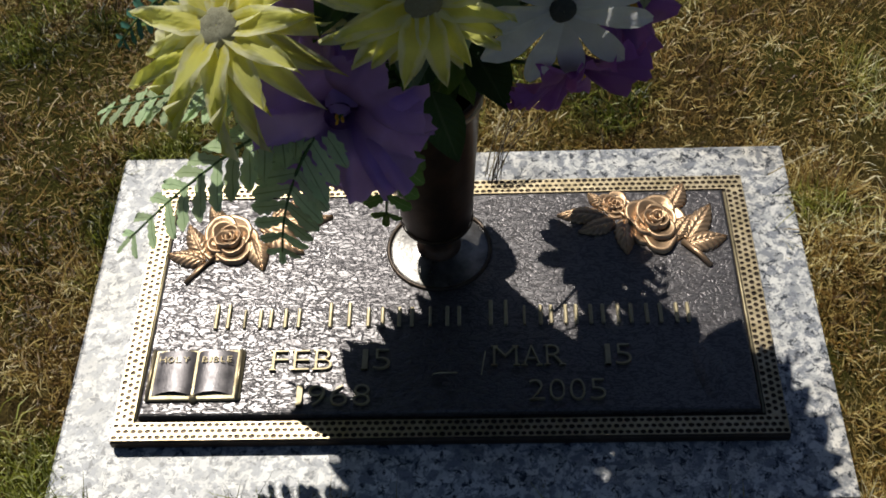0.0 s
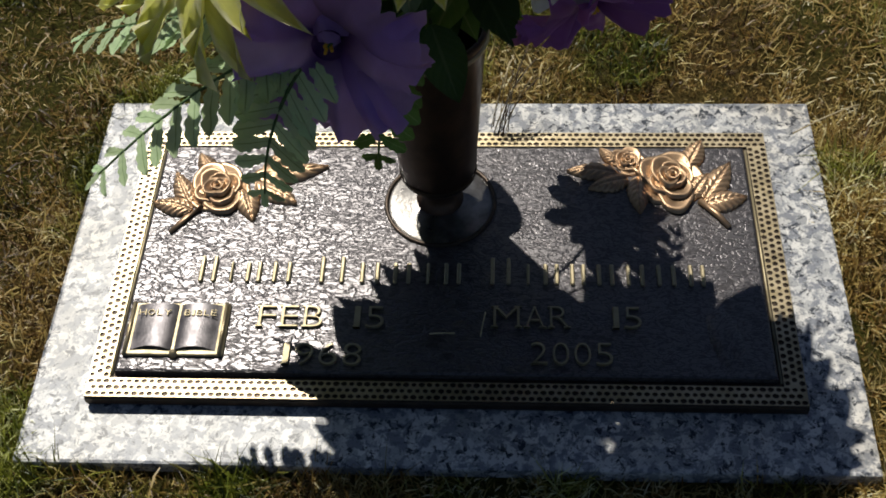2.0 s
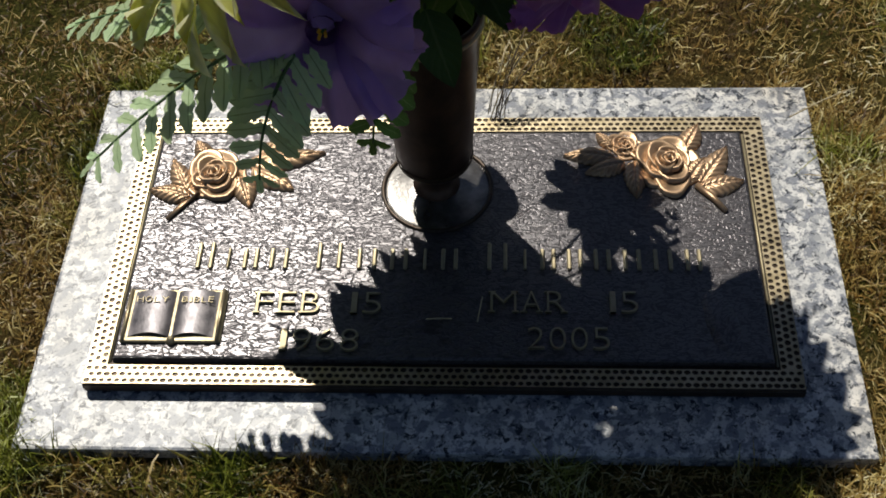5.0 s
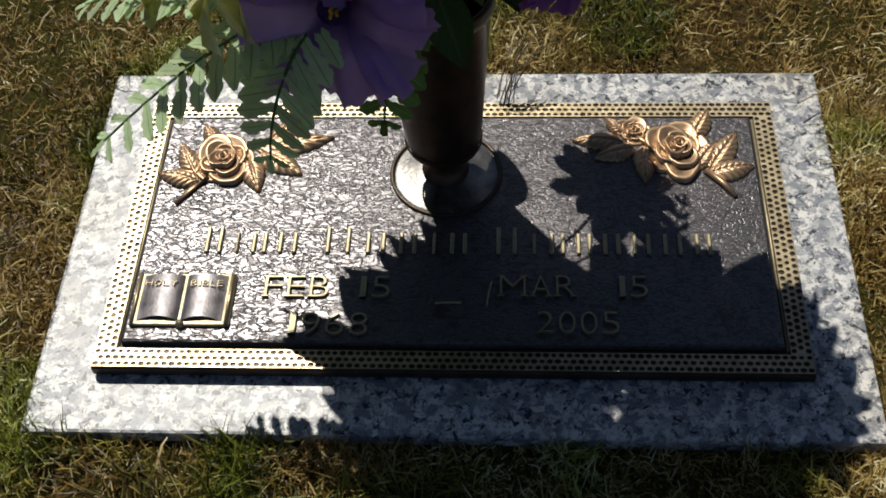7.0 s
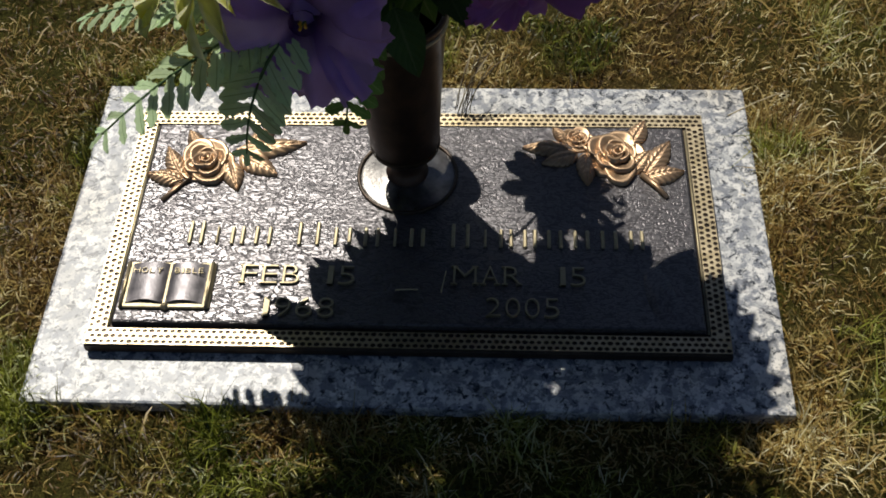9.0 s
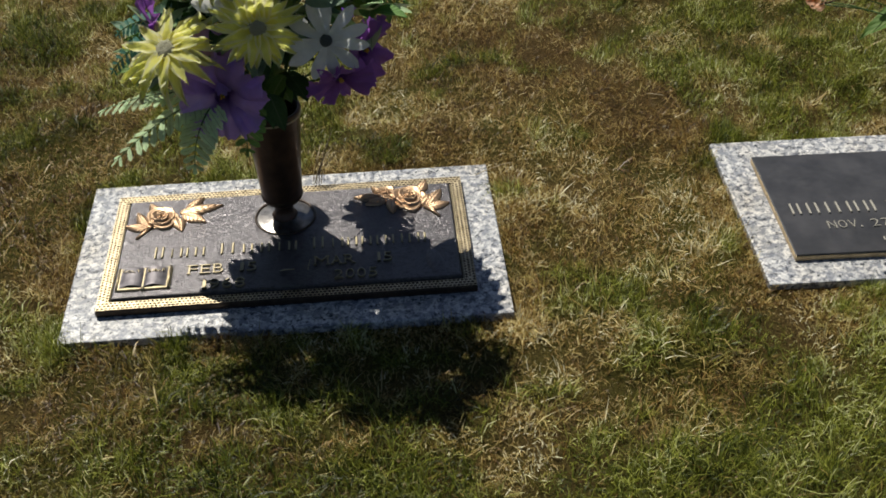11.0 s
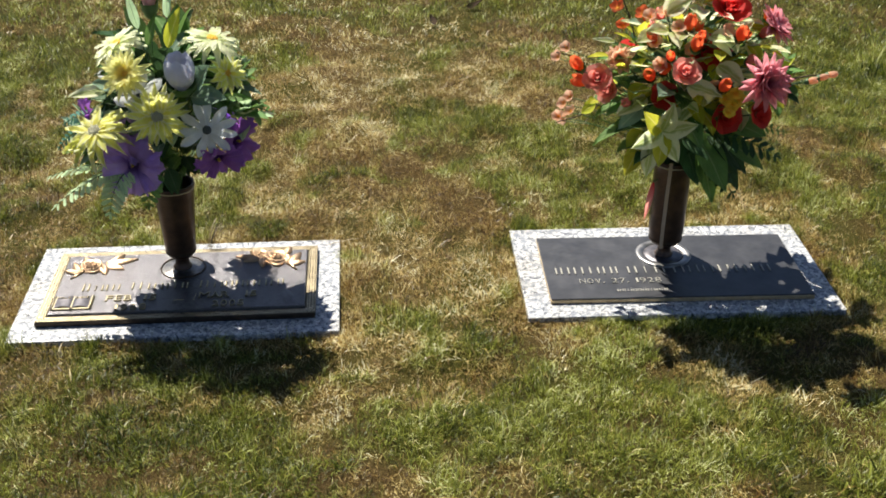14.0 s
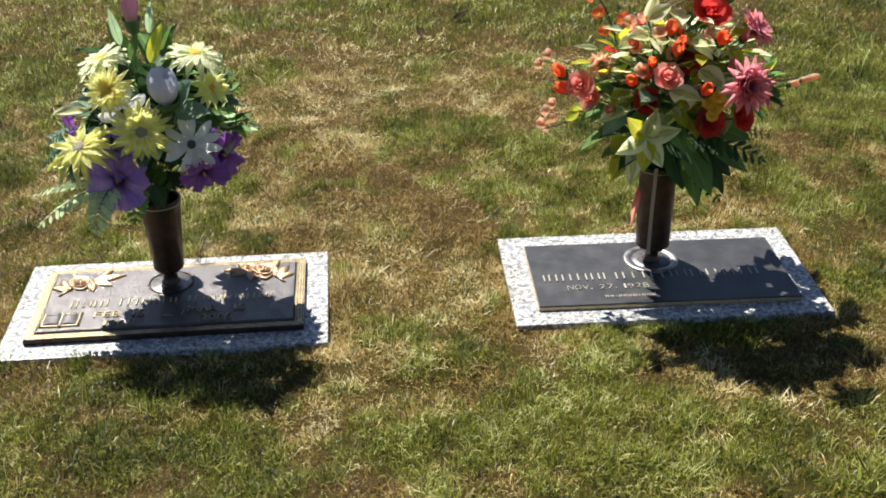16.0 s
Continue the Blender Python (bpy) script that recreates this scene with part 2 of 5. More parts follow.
PINK = petal_material("pink_cloth", (0.55, 0.50, 0.30), (0.86, 0.46, 0.62), 0.40)
RED = petal_material("red_cloth", (0.60, 0.03, 0.03), (0.72, 0.06, 0.05), 0.66)
CORAL = petal_material("coral_rose_cloth", (0.76, 0.05, 0.06), (0.90, 0.34, 0.28), 0.66)
ORANGE = petal_material("orange_cloth", (0.85, 0.42, 0.05), (0.82, 0.17, 0.06), 0.66)
PEACH = petal_material("peach_cloth", (0.88, 0.40, 0.14), (0.92, 0.58, 0.40), 0.66)
ROSE_PINK = petal_material("dusty_pink_cloth", (0.50, 0.04, 0.12), (0.84, 0.36, 0.40), 0.66)
GOLDEN = petal_material("golden_cloth", (0.80, 0.40, 0.03), (0.88, 0.68, 0.10), 0.66)
EYE_ORANGE = plain_material("orange_flower_eye", (0.75, 0.33, 0.03), (0.90, 0.60, 0.08), 0.8, 200, 0.9, 0.003)
EYE_GREY = plain_material("grey_green_flower_eye", (0.26, 0.25, 0.16), (0.46, 0.45, 0.32), 0.9, 300, 0.9, 0.003)
EYE_DARK = plain_material("dark_flower_eye", (0.05, 0.06, 0.06), (0.14, 0.15, 0.15), 0.9, 300, 0.9, 0.003)
LEAF_GREEN = leaf_material("green_cloth_leaf", (0.15, 0.27, 0.07), (0.26, 0.36, 0.13), 0.42, 0.6)
LEAF_DARK = leaf_material("dark_green_leaf", (0.045, 0.095, 0.035), (0.08, 0.13, 0.06), 0.3, 0.6)
LEAF_TEAL = leaf_material("blue_green_leaf", (0.24, 0.36, 0.25), (0.36, 0.47, 0.34), 0.40, 0.6)
LEAF_LIME = leaf_material("yellow_green_leaf", (0.56, 0.55, 0.05), (0.70, 0.66, 0.18), 0.55, 0.6)
LEAF_PALE = leaf_material("variegated_pale_leaf", (0.54, 0.62, 0.22), (0.72, 0.76, 0.40), 0.60, 0.50, (0.90, 0.91, 0.60))
LEAF_FERN = leaf_material("light_fern_leaf", (0.56, 0.72, 0.42), (0.26, 0.40, 0.17), 0.42, 0.6, None, 0.06)
LEAF_BLUE = leaf_material("blue_fern_leaf", (0.07, 0.20, 0.14), (0.12, 0.26, 0.20), 0.35, 0.6, None, 0.06)


# ---- mesh helpers ----
class Shape:
    """Vertices, faces and the along / across values of one mesh."""

    def __init__(self):
        self.v, self.f, self.m, self.a = [], [], [], []

    def add(self, verts, faces, slot=0, values=None):
        k = len(self.v)
        verts = list(verts)
        self.v += [tuple(p) for p in verts]
        self.f += [tuple(k + i for i in f) for f in faces]
        self.m += [slot] * len(faces)
        self.a += list(values) if values else [(0.5, 0.5)] * len(verts)
        return self

    def mesh(self, name, mats, smooth=True):
        me = bpy.data.meshes.new(name)
        me.from_pydata(self.v, [], self.f)
        for mt in mats:
            me.materials.append(mt)
        me.polygons.foreach_set("material_index", self.m)
        me.polygons.foreach_set("use_smooth", [smooth] * len(self.f))
        for i, key in enumerate(("along", "across")):
            at = me.attributes.new(key, "FLOAT", "POINT")
            at.data.foreach_set("value", [p[i] for p in self.a])
        me.update()
        return me


def grid_faces(rows, cols, closed=False):
    out = []
    for i in range(rows - 1):
        for j in range(cols if closed else cols - 1):
            k = (j + 1) % cols
            out.append((i * cols + j, i * cols + k, (i + 1) * cols + k, (i + 1) * cols + j))
    return out


def lathe(profile, sides=32):
    """A turned shape from (radius, height) rows."""
    v = [(r * math.cos(2 * math.pi * j / sides), r * math.sin(2 * math.pi * j / sides), z) for r, z in profile for j in range(sides)]
    return v, grid_faces(len(profile), sides, True)


def tube(points, radii, sides=6):
    pts = [Vector(p) for p in points]
    v = []
    for i, p in enumerate(pts):
        d = (pts[min(i + 1, len(pts) - 1)] - pts[max(i - 1, 0)]).normalized()
        e = d.orthogonal().normalized()
        g = d.cross(e)
        r = radii[i] if isinstance(radii, (list, tuple)) else radii
        v += [p + (e * math.cos(2 * math.pi * j / sides) + g * math.sin(2 * math.pi * j / sides)) * r for j in range(sides)]
    f = grid_faces(len(pts), sides, True)
    f += [tuple(range(sides))[::-1], tuple(range((len(pts) - 1) * sides, len(pts) * sides))]
    return v, f


def bend(a, b, sag, n=7):
    """Points from a to b along an arc that rises first."""
    a, b = Vector(a), Vector(b)
    c = Vector((a.x * 0.7 + b.x * 0.3, a.y * 0.7 + b.y * 0.3, a.z * 0.3 + b.z * 0.7 + sag))
    return [a * (1 - u) ** 2 + c * (2 * u * (1 - u)) + b * u * u for u in (i / (n - 1) for i in range(n))]


def box(x0, x1, y0, y1, z0, z1, bevel=0.0, segments=2):
    bm = bmesh.new()
    bmesh.ops.create_cube(bm, size=1.0)
    for p in bm.verts:
        p.co = Vector(((x0 + x1) / 2 + p.co.x * (x1 - x0), (y0 + y1) / 2 + p.co.y * (y1 - y0), (z0 + z1) / 2 + p.co.z * (z1 - z0)))
    if bevel:
        bmesh.ops.bevel(bm, geom=bm.edges[:], offset=bevel, segments=segments, affect="EDGES", profile=0.6)
    v = [p.co[:] for p in bm.verts]
    bm.verts.index_update()
    f = [tuple(p.index for p in q.verts) for q in bm.faces]
    bm.free()
    return v, f


def part(name, me, parent, m=None, label=""):
    ob = new(name, me)
    ob.parent = parent
    if m is not None:
        ob.matrix_basis = m
    if label:
        tagged(ob, label)
    return ob


def thing(name, at, label, category, group="", turn=0.0):
    ob = new(name)
    ob.empty_display_size = 0.05
    ob.matrix_basis = pose(at[0], at[1], at[2], 0, 0, turn)
    return tagged(ob, label, category, group)


def facing(at, way, roll=0.0):
    q = Vector(way).to_track_quat("Z", "Y").to_matrix().to_4x4()
    return Matrix.Translation(at) @ q @ pose(0, 0, 0, 0, 0, roll)


# ---- the lawn ----
GROUND_Z = -0.014
STONES = [((0.0, 0.0), 0.0, 0.3556, 0.2055), ((1.134, 0.014), -1.2, 0.3585, 0.2045)]


def value_noise(x, y, cell, seed):
    g = np.random.RandomState(seed).rand(64, 64)
    fx, fy = x / cell + 31.7, y / cell + 17.3
    ix, iy = np.floor(fx).astype(int), np.floor(fy).astype(int)
    ux, uy = fx - ix, fy - iy
    ux, uy = ux * ux * (3 - 2 * ux), uy * uy * (3 - 2 * uy)
    p = lambda i, j: g[(ix + i) % 64, (iy + j) % 64]
    return (p(0, 0) * (1 - ux) + p(1, 0) * ux) * (1 - uy) + (p(0, 1) * (1 - ux) + p(1, 1) * ux) * uy


def bumps(x, y):
    near = np.exp(-((x - 0.6) ** 2 + (y - 0.4) ** 2) / 30.0)
    for (cx, cy), turn, hw, hd in STONES:
        away = np.maximum(np.abs(x - cx) - hw, np.abs(y - cy) - hd)
        near = near * np.clip(0.25 + away / 0.20, 0.25, 1.0)
    return near * (0.020 * (value_noise(x, y, 0.34, 3) - 0.5) + 0.026 * (value_noise(x, y, 0.12, 4) - 0.5))


PATCHES = [  # x, y, radius, how dry
    (0.56, 0.02, 0.22, 0.55), (0.40, 0.9, 0.40, 0.28), (0.50, 1.6, 0.45, 0.25), (1.1, 1.3, 0.4, 0.12), (0.35, 0.4, 0.22, 0.35), (1.0, 0.42, 0.25, 0.10),
    (0.66, 0.95, 0.15, -0.75), (0.85, 2.35, 0.45, -0.55), (2.0, 1.2, 0.50, -0.40), (2.4, 1.7, 0.8, -0.4), (-0.7, 1.1, 0.45, -0.45), (-1.2, 0.3, 0.5, -0.2),
    (0.60, -0.57, 0.20, -0.6), (0.9, -0.65, 0.2, -0.35), (1.25, -0.62, 0.2, -0.25), (0.05, -0.55, 0.25, -0.30), (0.36, -0.60, 0.10, 0.25), (1.12, -0.46, 0.16, 0.5),
    (0.48, -0.33, 0.12, 0.15), (-0.55, -0.1, 0.2, 0.3), (-0.5, 0.25, 0.15, 0.2), (1.62, 0.1, 0.12, 0.3), (0.2, 0.28, 0.15, 0.2), (-0.25, -0.32, 0.2, -0.1)]


SHADES = [  # x, y, radius, how far the blades' colour shifts to dark or to pale
    (-0.60, 0.30, 0.28, -0.22), (-0.55, -0.05, 0.20, -0.10), (0.62, 0.30, 0.28, -0.10), (1.75, 0.2, 0.35, -0.10), (2.3, 1.6, 0.9, -0.10),
    (-1.2, 1.6, 0.6, -0.12), (0.42, -0.32, 0.10, 0.12), (0.30, -0.45, 0.10, 0.10), (0.9, -0.45, 0.2, 0.06), (0.5, 1.4, 0.5, 0.05)]


def shade(x, y):
    d = 0.0 * x
    for px, py, r, k in SHADES:
        d = d + k * np.exp(-((x - px) ** 2 + (y - py) ** 2) / (r * r))
    return d


def dryness(x, y):
    d = 0.47 + 0.75 * (value_noise(x, y, 0.42, 7) - 0.5) + 1.05 * (value_noise(x, y, 0.13, 8) - 0.5) + 1.0 * (value_noise(x, y, 0.045, 9) - 0.5)
    for px, py, r, k in PATCHES:
        d = d + k * np.exp(-((x - px) ** 2 + (y - py) ** 2) / (r * r))
    return d


def make_ground():
    def steps(lo, hi, fine):
        inner = list(np.arange(lo, hi, fine))
        return [-400, -120, -40, -14, -7] + inner + [hi, 8, 15, 40, 120, 400]
    xs, ys = np.array(steps(-3.0, 5.0, 0.03)), np.array(steps(-3.2, 5.0, 0.03))
    gx, gy = np.meshgrid(xs, ys)
    gz = GROUND_Z + bumps(gx, gy)
    s = Shape().add(zip(gx.ravel(), gy.ravel(), gz.ravel()), grid_faces(len(ys), len(xs)))
    tagged(new("ground", s.mesh("ground", [GROUND])), "lawn soil with brown thatch under short grass", "ground", "", "structure")


def blades(name, label, count, area, length, width, seed, lean, dry_shift=0.0, keep=None):
    rs = np.random.RandomState(seed)
    x = rs.uniform(area[0], area[1], count)
    y = rs.uniform(area[2], area[3], count)
    ok = np.ones(count, bool)
    near = np.zeros(count, bool)
    for (cx, cy), turn, hw, hd in STONES:
        c, s = math.cos(radians(-turn)), math.sin(radians(-turn))
        lx, ly = (x - cx) * c - (y - cy) * s, (x - cx) * s + (y - cy) * c
        near |= (abs(lx) < hw + 0.03) & (abs(ly) < hd + 0.03)
        ok &= ~((abs(lx) < hw + 0.004) & (abs(ly) < hd + 0.004))
    ok &= 0.6 * value_noise(x, y, 0.045, 45) + 0.4 * value_noise(x, y, 0.018, 46) + 0.40 * rs.rand(count) > 0.50
    if keep is not None:
        ok &= keep(x, y, rs)
    x, y = x[ok], y[ok]
    n = len(x)
    d = dryness(x, y) + dry_shift
    dry = np.clip((d - 0.5) * 3.0 + 0.5 + rs.normal(0, 0.26, n), 0, 1)
    size = length * (0.45 + 0.7 * rs.rand(n) + 0.8 * rs.rand(n) ** 5) * (0.40 + 0.7 * value_noise(x, y, 0.09, 21) + 0.75 * value_noise(x, y, 0.04, 23) ** 2) * (1.15 - 0.35 * dry)
    size = size * np.where(near[ok], 0.85, 1.0)
    az = rs.uniform(0, 2 * np.pi, n)
    tilt = np.clip(rs.normal(lean, 0.28, n) + 0.25 * dry, 0.05, 1.45)
    w = width * (0.6 + 0.8 * rs.rand(n))
    face = az + rs.normal(0, 0.6, n)
    ux, uy = np.cos(az), np.sin(az)
    sx, sy = -np.sin(face), np.cos(face)
    z0 = GROUND_Z + bumps(x, y) - 0.003
    v = np.zeros((n, 5, 3), np.float32)
    t2 = np.clip(tilt + rs.uniform(-0.4, 1.3, n), 0, 1.9)
    mx, my, mz = x + ux * np.sin(tilt) * size * 0.5, y + uy * np.sin(tilt) * size * 0.5, z0 + np.cos(tilt) * size * 0.5
    ex, ey, ez = mx + ux * np.sin(t2) * size * 0.5, my + uy * np.sin(t2) * size * 0.5, mz + np.cos(t2) * size * 0.5
    for k, (px, py, pz, f) in enumerate(((x, y, z0, 0.5), (x, y, z0, -0.5), (mx, my, mz, -0.42), (mx, my, mz, 0.42), (ex, ey, ez, 0.0))):
        v[:, k, 0], v[:, k, 1], v[:, k, 2] = px + sx * w * f, py + sy * w * f, pz
    me = bpy.data.meshes.new(name)
    me.vertices.add(n * 5)
    me.vertices.foreach_set("co", v.ravel())
    base = np.arange(n, dtype=np.int32)[:, None] * 5
    loops = (base + np.array([[0, 1, 2, 3, 3, 2, 4]], np.int32)).ravel()
    me.loops.add(len(loops))
    me.loops.foreach_set("vertex_index", loops)
    me.polygons.add(n * 2)
    starts = (np.arange(n, dtype=np.int32)[:, None] * 7 + np.array([[0, 4]], np.int32)).ravel()
    me.polygons.foreach_set("loop_start", starts)
    me.materials.append(GRASS)
    at = me.attributes.new("dry", "FLOAT", "POINT")
    at.data.foreach_set("value", np.repeat(dry, 5).astype(np.float32))
    tone = -0.17 + 0.54 * np.clip(2.2 * (0.35 * value_noise(x, y, 0.16, 33) + 0.35 * value_noise(x, y, 0.055, 31) + 0.3 * value_noise(x, y, 0.022, 32)) - 0.60, 0, 1) + shade(x, y)
    at = me.attributes.new("tone", "FLOAT", "POINT")
    at.data.foreach_set("value", np.repeat(tone, 5).astype(np.float32))
    me.update(calc_edges=True)
    me.validate()
    tagged(new(name, me), label, "grass", "", "stuff")


make_ground()
def fading(x0, x1, y0, y1, soft):
    """Keeps blades inside a rectangle, thinning out towards its border."""
    def keep(x, y, rs):
        d = np.minimum(np.minimum(x - x0, x1 - x), np.minimum(y - y0, y1 - y))
        return rs.rand(len(x)) < np.clip(d / soft, 0, 1)
    return keep


blades("grass", "short mown lawn grass, green with dry brown patches", 800000, (-1.2, 2.5, -1.0, 1.7), 0.025, 0.0014, 11, 0.68, keep=fading(-1.3, 2.6, -1.15, 1.75, 0.5))
blades("grass", "short patchy lawn grass farther off, half dried", 280000, (-2.6, 4.3, 1.2, 4.0), 0.030, 0.0024, 12, 0.68, keep=fading(-2.9, 4.6, 1.15, 4.4, 0.5))
blades("grass", "short lawn grass round the plots, half dried", 130000, (-3.0, 4.8, -2.9, 1.5), 0.036, 0.0036, 14, 0.75,
       keep=lambda x, y, r: ((x < -0.8) | (x > 2.1) | (y < -0.75)) & fading(-3.2, 5.0, -3.1, 2.2, 0.8)(x, y, r))


def rim(cx, cy, hw, hd):
    """Keeps blades in a narrow band round a stone."""
    def keep(x, y, rs):
        away = np.maximum(np.abs(x - cx) - hw, np.abs(y - cy) - hd)
        return rs.rand(len(x)) < np.clip(1.0 - away / 0.07, 0, 1)
    return keep


for (sx, sy), _, shw, shd in STONES:
    blades("grass", "short grass standing against the edge of the granite", 70000, (sx - shw - 0.07, sx + shw + 0.07, sy - shd - 0.07, sy + shd + 0.07), 0.030, 0.0014, 15, 0.55, keep=rim(sx, sy, shw, shd))
blades("dry_grass", "loose bleached clippings and straw in the lawn", 42000, (-1.0, 2.3, -0.95, 1.6), 0.044, 0.0019, 13, 1.15, 0.8)


# ---- stones, plaques ----
def granite_base(at, turn, hw, hd, label):
    v, f = box(-hw, hw, -hd, hd, -0.10, 0.0, 0.003)
    ob = new("granite_base", Shape().add(v, f).mesh("granite_base", [GRANITE], False))
    ob.matrix_basis = pose(at[0], at[1], 0, 0, 0, turn)
    return tagged(ob, label, "gravestone base", "granite bases")


granite_base(STONES[0][0], STONES[0][1], 0.3556, 0.2055, "grey speckled granite slab in the lawn under the leather-grained plaque")
granite_base(STONES[1][0], STONES[1][1], 0.3585, 0.2045, "grey speckled granite slab in the lawn under the smooth charcoal plaque")


def stippled_band(hw, hd, width, z, rows):
    """A flat frame of square cells, each with a round pit."""
    s = Shape()

    def cell(cx, cy, px, py):
        c = [(cx + a * px / 2, cy + b * py / 2, z) for a, b in ((-1, -1), (1, -1), (1, 1), (-1, 1))]
        ang = [math.radians(-135 + 45 * k) for k in range(8)]
        jr = random.uniform(0.30, 0.40)
        o = [(cx + jr * px * 1.15 * math.cos(a), cy + jr * py * math.sin(a), z) for a in ang]
        q = [(cx + 0.62 * jr * px * 1.15 * math.cos(a), cy + 0.62 * jr * py * math.sin(a), z - 0.0014) for a in ang]
        s.add(c + o, [(0, 1, 6, 5, 4), (1, 2, 8, 7, 6), (2, 3, 10, 9, 8), (3, 0, 4, 11, 10)], 0)
        s.add(o + q, [(k, (k + 1) % 8, 8 + (k + 1) % 8, 8 + k) for k in range(8)] + [tuple(range(8, 16))], 1)

    p = width / rows
    n = round(2 * hw / (p * 1.1))
    px = 2 * hw / n
    for side in (-1, 1):
        for r in range(rows):
            y = side * (hd - p * (r + 0.5))
            for k in range(n - (r % 2)):
                cell(-hw + px * (k + 0.5 + 0.5 * (r % 2)), y, px, p)
            if r % 2:
                for e in (-1, 1):
                    x = e * (hw - px / 4)
                    s.add([(x - px / 4, y - p / 2, z), (x + px / 4, y - p / 2, z), (x + px / 4, y + p / 2, z), (x - px / 4, y + p / 2, z)], [(0, 1, 2, 3)], 0)
    length = 2 * (hd - width)
    n = round(length / (p * 1.1))
    py = length / n
    for side in (-1, 1):
        for r in range(rows):
            x = side * (hw - p * (r + 0.5))
            for k in range(n - (r % 2)):
                cell(x, -length / 2 + py * (k + 0.5 + 0.5 * (r % 2)), p, py)
            if r % 2:
                for e in (-1, 1):
                    y = e * (length / 2 - py / 4)
                    s.add([(x - p / 2, y - py / 4, z), (x + p / 2, y - py / 4, z), (x + p / 2, y + py / 4, z), (x - p / 2, y + py / 4, z)], [(0, 1, 2, 3)], 0)
    return s


SERIFS = {"F": ((0.0, 0.0), (0.0, 1.0)), "E": ((0.0, 0.0), (0.0, 1.0)), "B": ((0.0, 0.0), (0.0, 1.0)), "1": ((0.6, 0.0),), "M": ((0.0, 0.0), (1.0, 0.0), (0.02, 1.0), (0.98, 1.0)),
          "A": ((0.02, 0.0), (0.98, 0.0)), "R": ((0.0, 0.0), (0.0, 1.0), (0.97, 0.0))}


def glyph_shape(ch, width, height, depth, serif=True):
    """One raised character, scaled to the given width and height, standing on its baseline's left end."""
    cu = bpy.data.curves.new("glyph", "FONT")
    cu.body, cu.extrude, cu.bevel_depth, cu.resolution_u = ch, 0.12, 0.006, 4
    cu.offset = -0.027
    ob = bpy.data.objects.new("glyph", cu)
    scene.collection.objects.link(ob)
    me = bpy.data.meshes.new_from_object(ob.evaluated_get(bpy.context.evaluated_depsgraph_get()))
    bpy.data.objects.remove(ob)
    co = [p.co.copy() for p in me.vertices]
    lo = [min(c[i] for c in co) for i in range(3)]
    hi = [max(c[i] for c in co) for i in range(3)]
    k = [width / max(1e-6, hi[0] - lo[0]), height / max(1e-6, hi[1] - lo[1]), depth / max(1e-6, hi[2] - lo[2])]
    v = [tuple((c[i] - lo[i]) * k[i] for i in range(3)) for c in co]
    f = [tuple(p.vertices) for p in me.polygons]
    bpy.data.meshes.remove(me)
    s = Shape().add(v, f)
    if serif:
        stroke = 0.09 * height
        for fx, fy in SERIFS.get(ch, ()):
            cx, cy = fx * width + (stroke * 0.5 if fx < 0.5 else -stroke * 0.5), fy * height
            y0, y1 = (cy, cy + 0.05 * height) if fy < 0.5 else (cy - 0.05 * height, cy)
            s.add(*box(cx - 0.14 * height, cx + 0.14 * height, y0, y1, 0, depth * 0.96))
    return s


WIDE = {"M": 1.25, "I": 0.35, "1": 0.30, "B": 0.85, "E": 0.8, "F": 0.8, "L": 0.75, ".": 0.22, ",": 0.25, "-": 0.5}


def lettering(text, x0, x1, y, height, z, material, parent, depth=0.003, serif=True):
    """Raised characters between x0 and x1 on the baseline y."""
    w = [0.6 if c == " " else WIDE.get(c, 0.9) for c in text]
    k = (x1 - x0) / (sum(w) + 0.28 * (len(text) - 1))
    x = x0
    for c, cw in zip(text, w):
        if c != " ":
            low = 0.18 if c in ".," else 1.0
            me = glyph_shape(c, cw * k, height * low, depth, serif).mesh("letter", [material], False)
            part("letter", me, parent, pose(x, y, z))
        x += (cw + 0.28) * k


def bars(widths, x0, x1, y, height, z, material, parent, first_tall=1.0, depth=0.003):
    """A word in plain raised bars."""
    k = (x1 - x0) / (sum(widths) + 0.4 * (len(widths) - 1))
    x = x0
    for i, w in enumerate(widths):
        h = height * (first_tall if i == 0 else 1.0)
        slots = (0.0, 0.66) if w > 0.6 else (0.3,)
        for e in slots:
            v, f = box(0, min(0.0036, w * k * 0.3), 0, h, 0, depth, min(0.0009, depth * 0.3), 1)
            part("letter_bar", Shape().add(v, f).mesh("letter_bar", [material], False), parent, pose(x + (e + 0.04) * w * k, y, z))
        x += (w + 0.4) * k


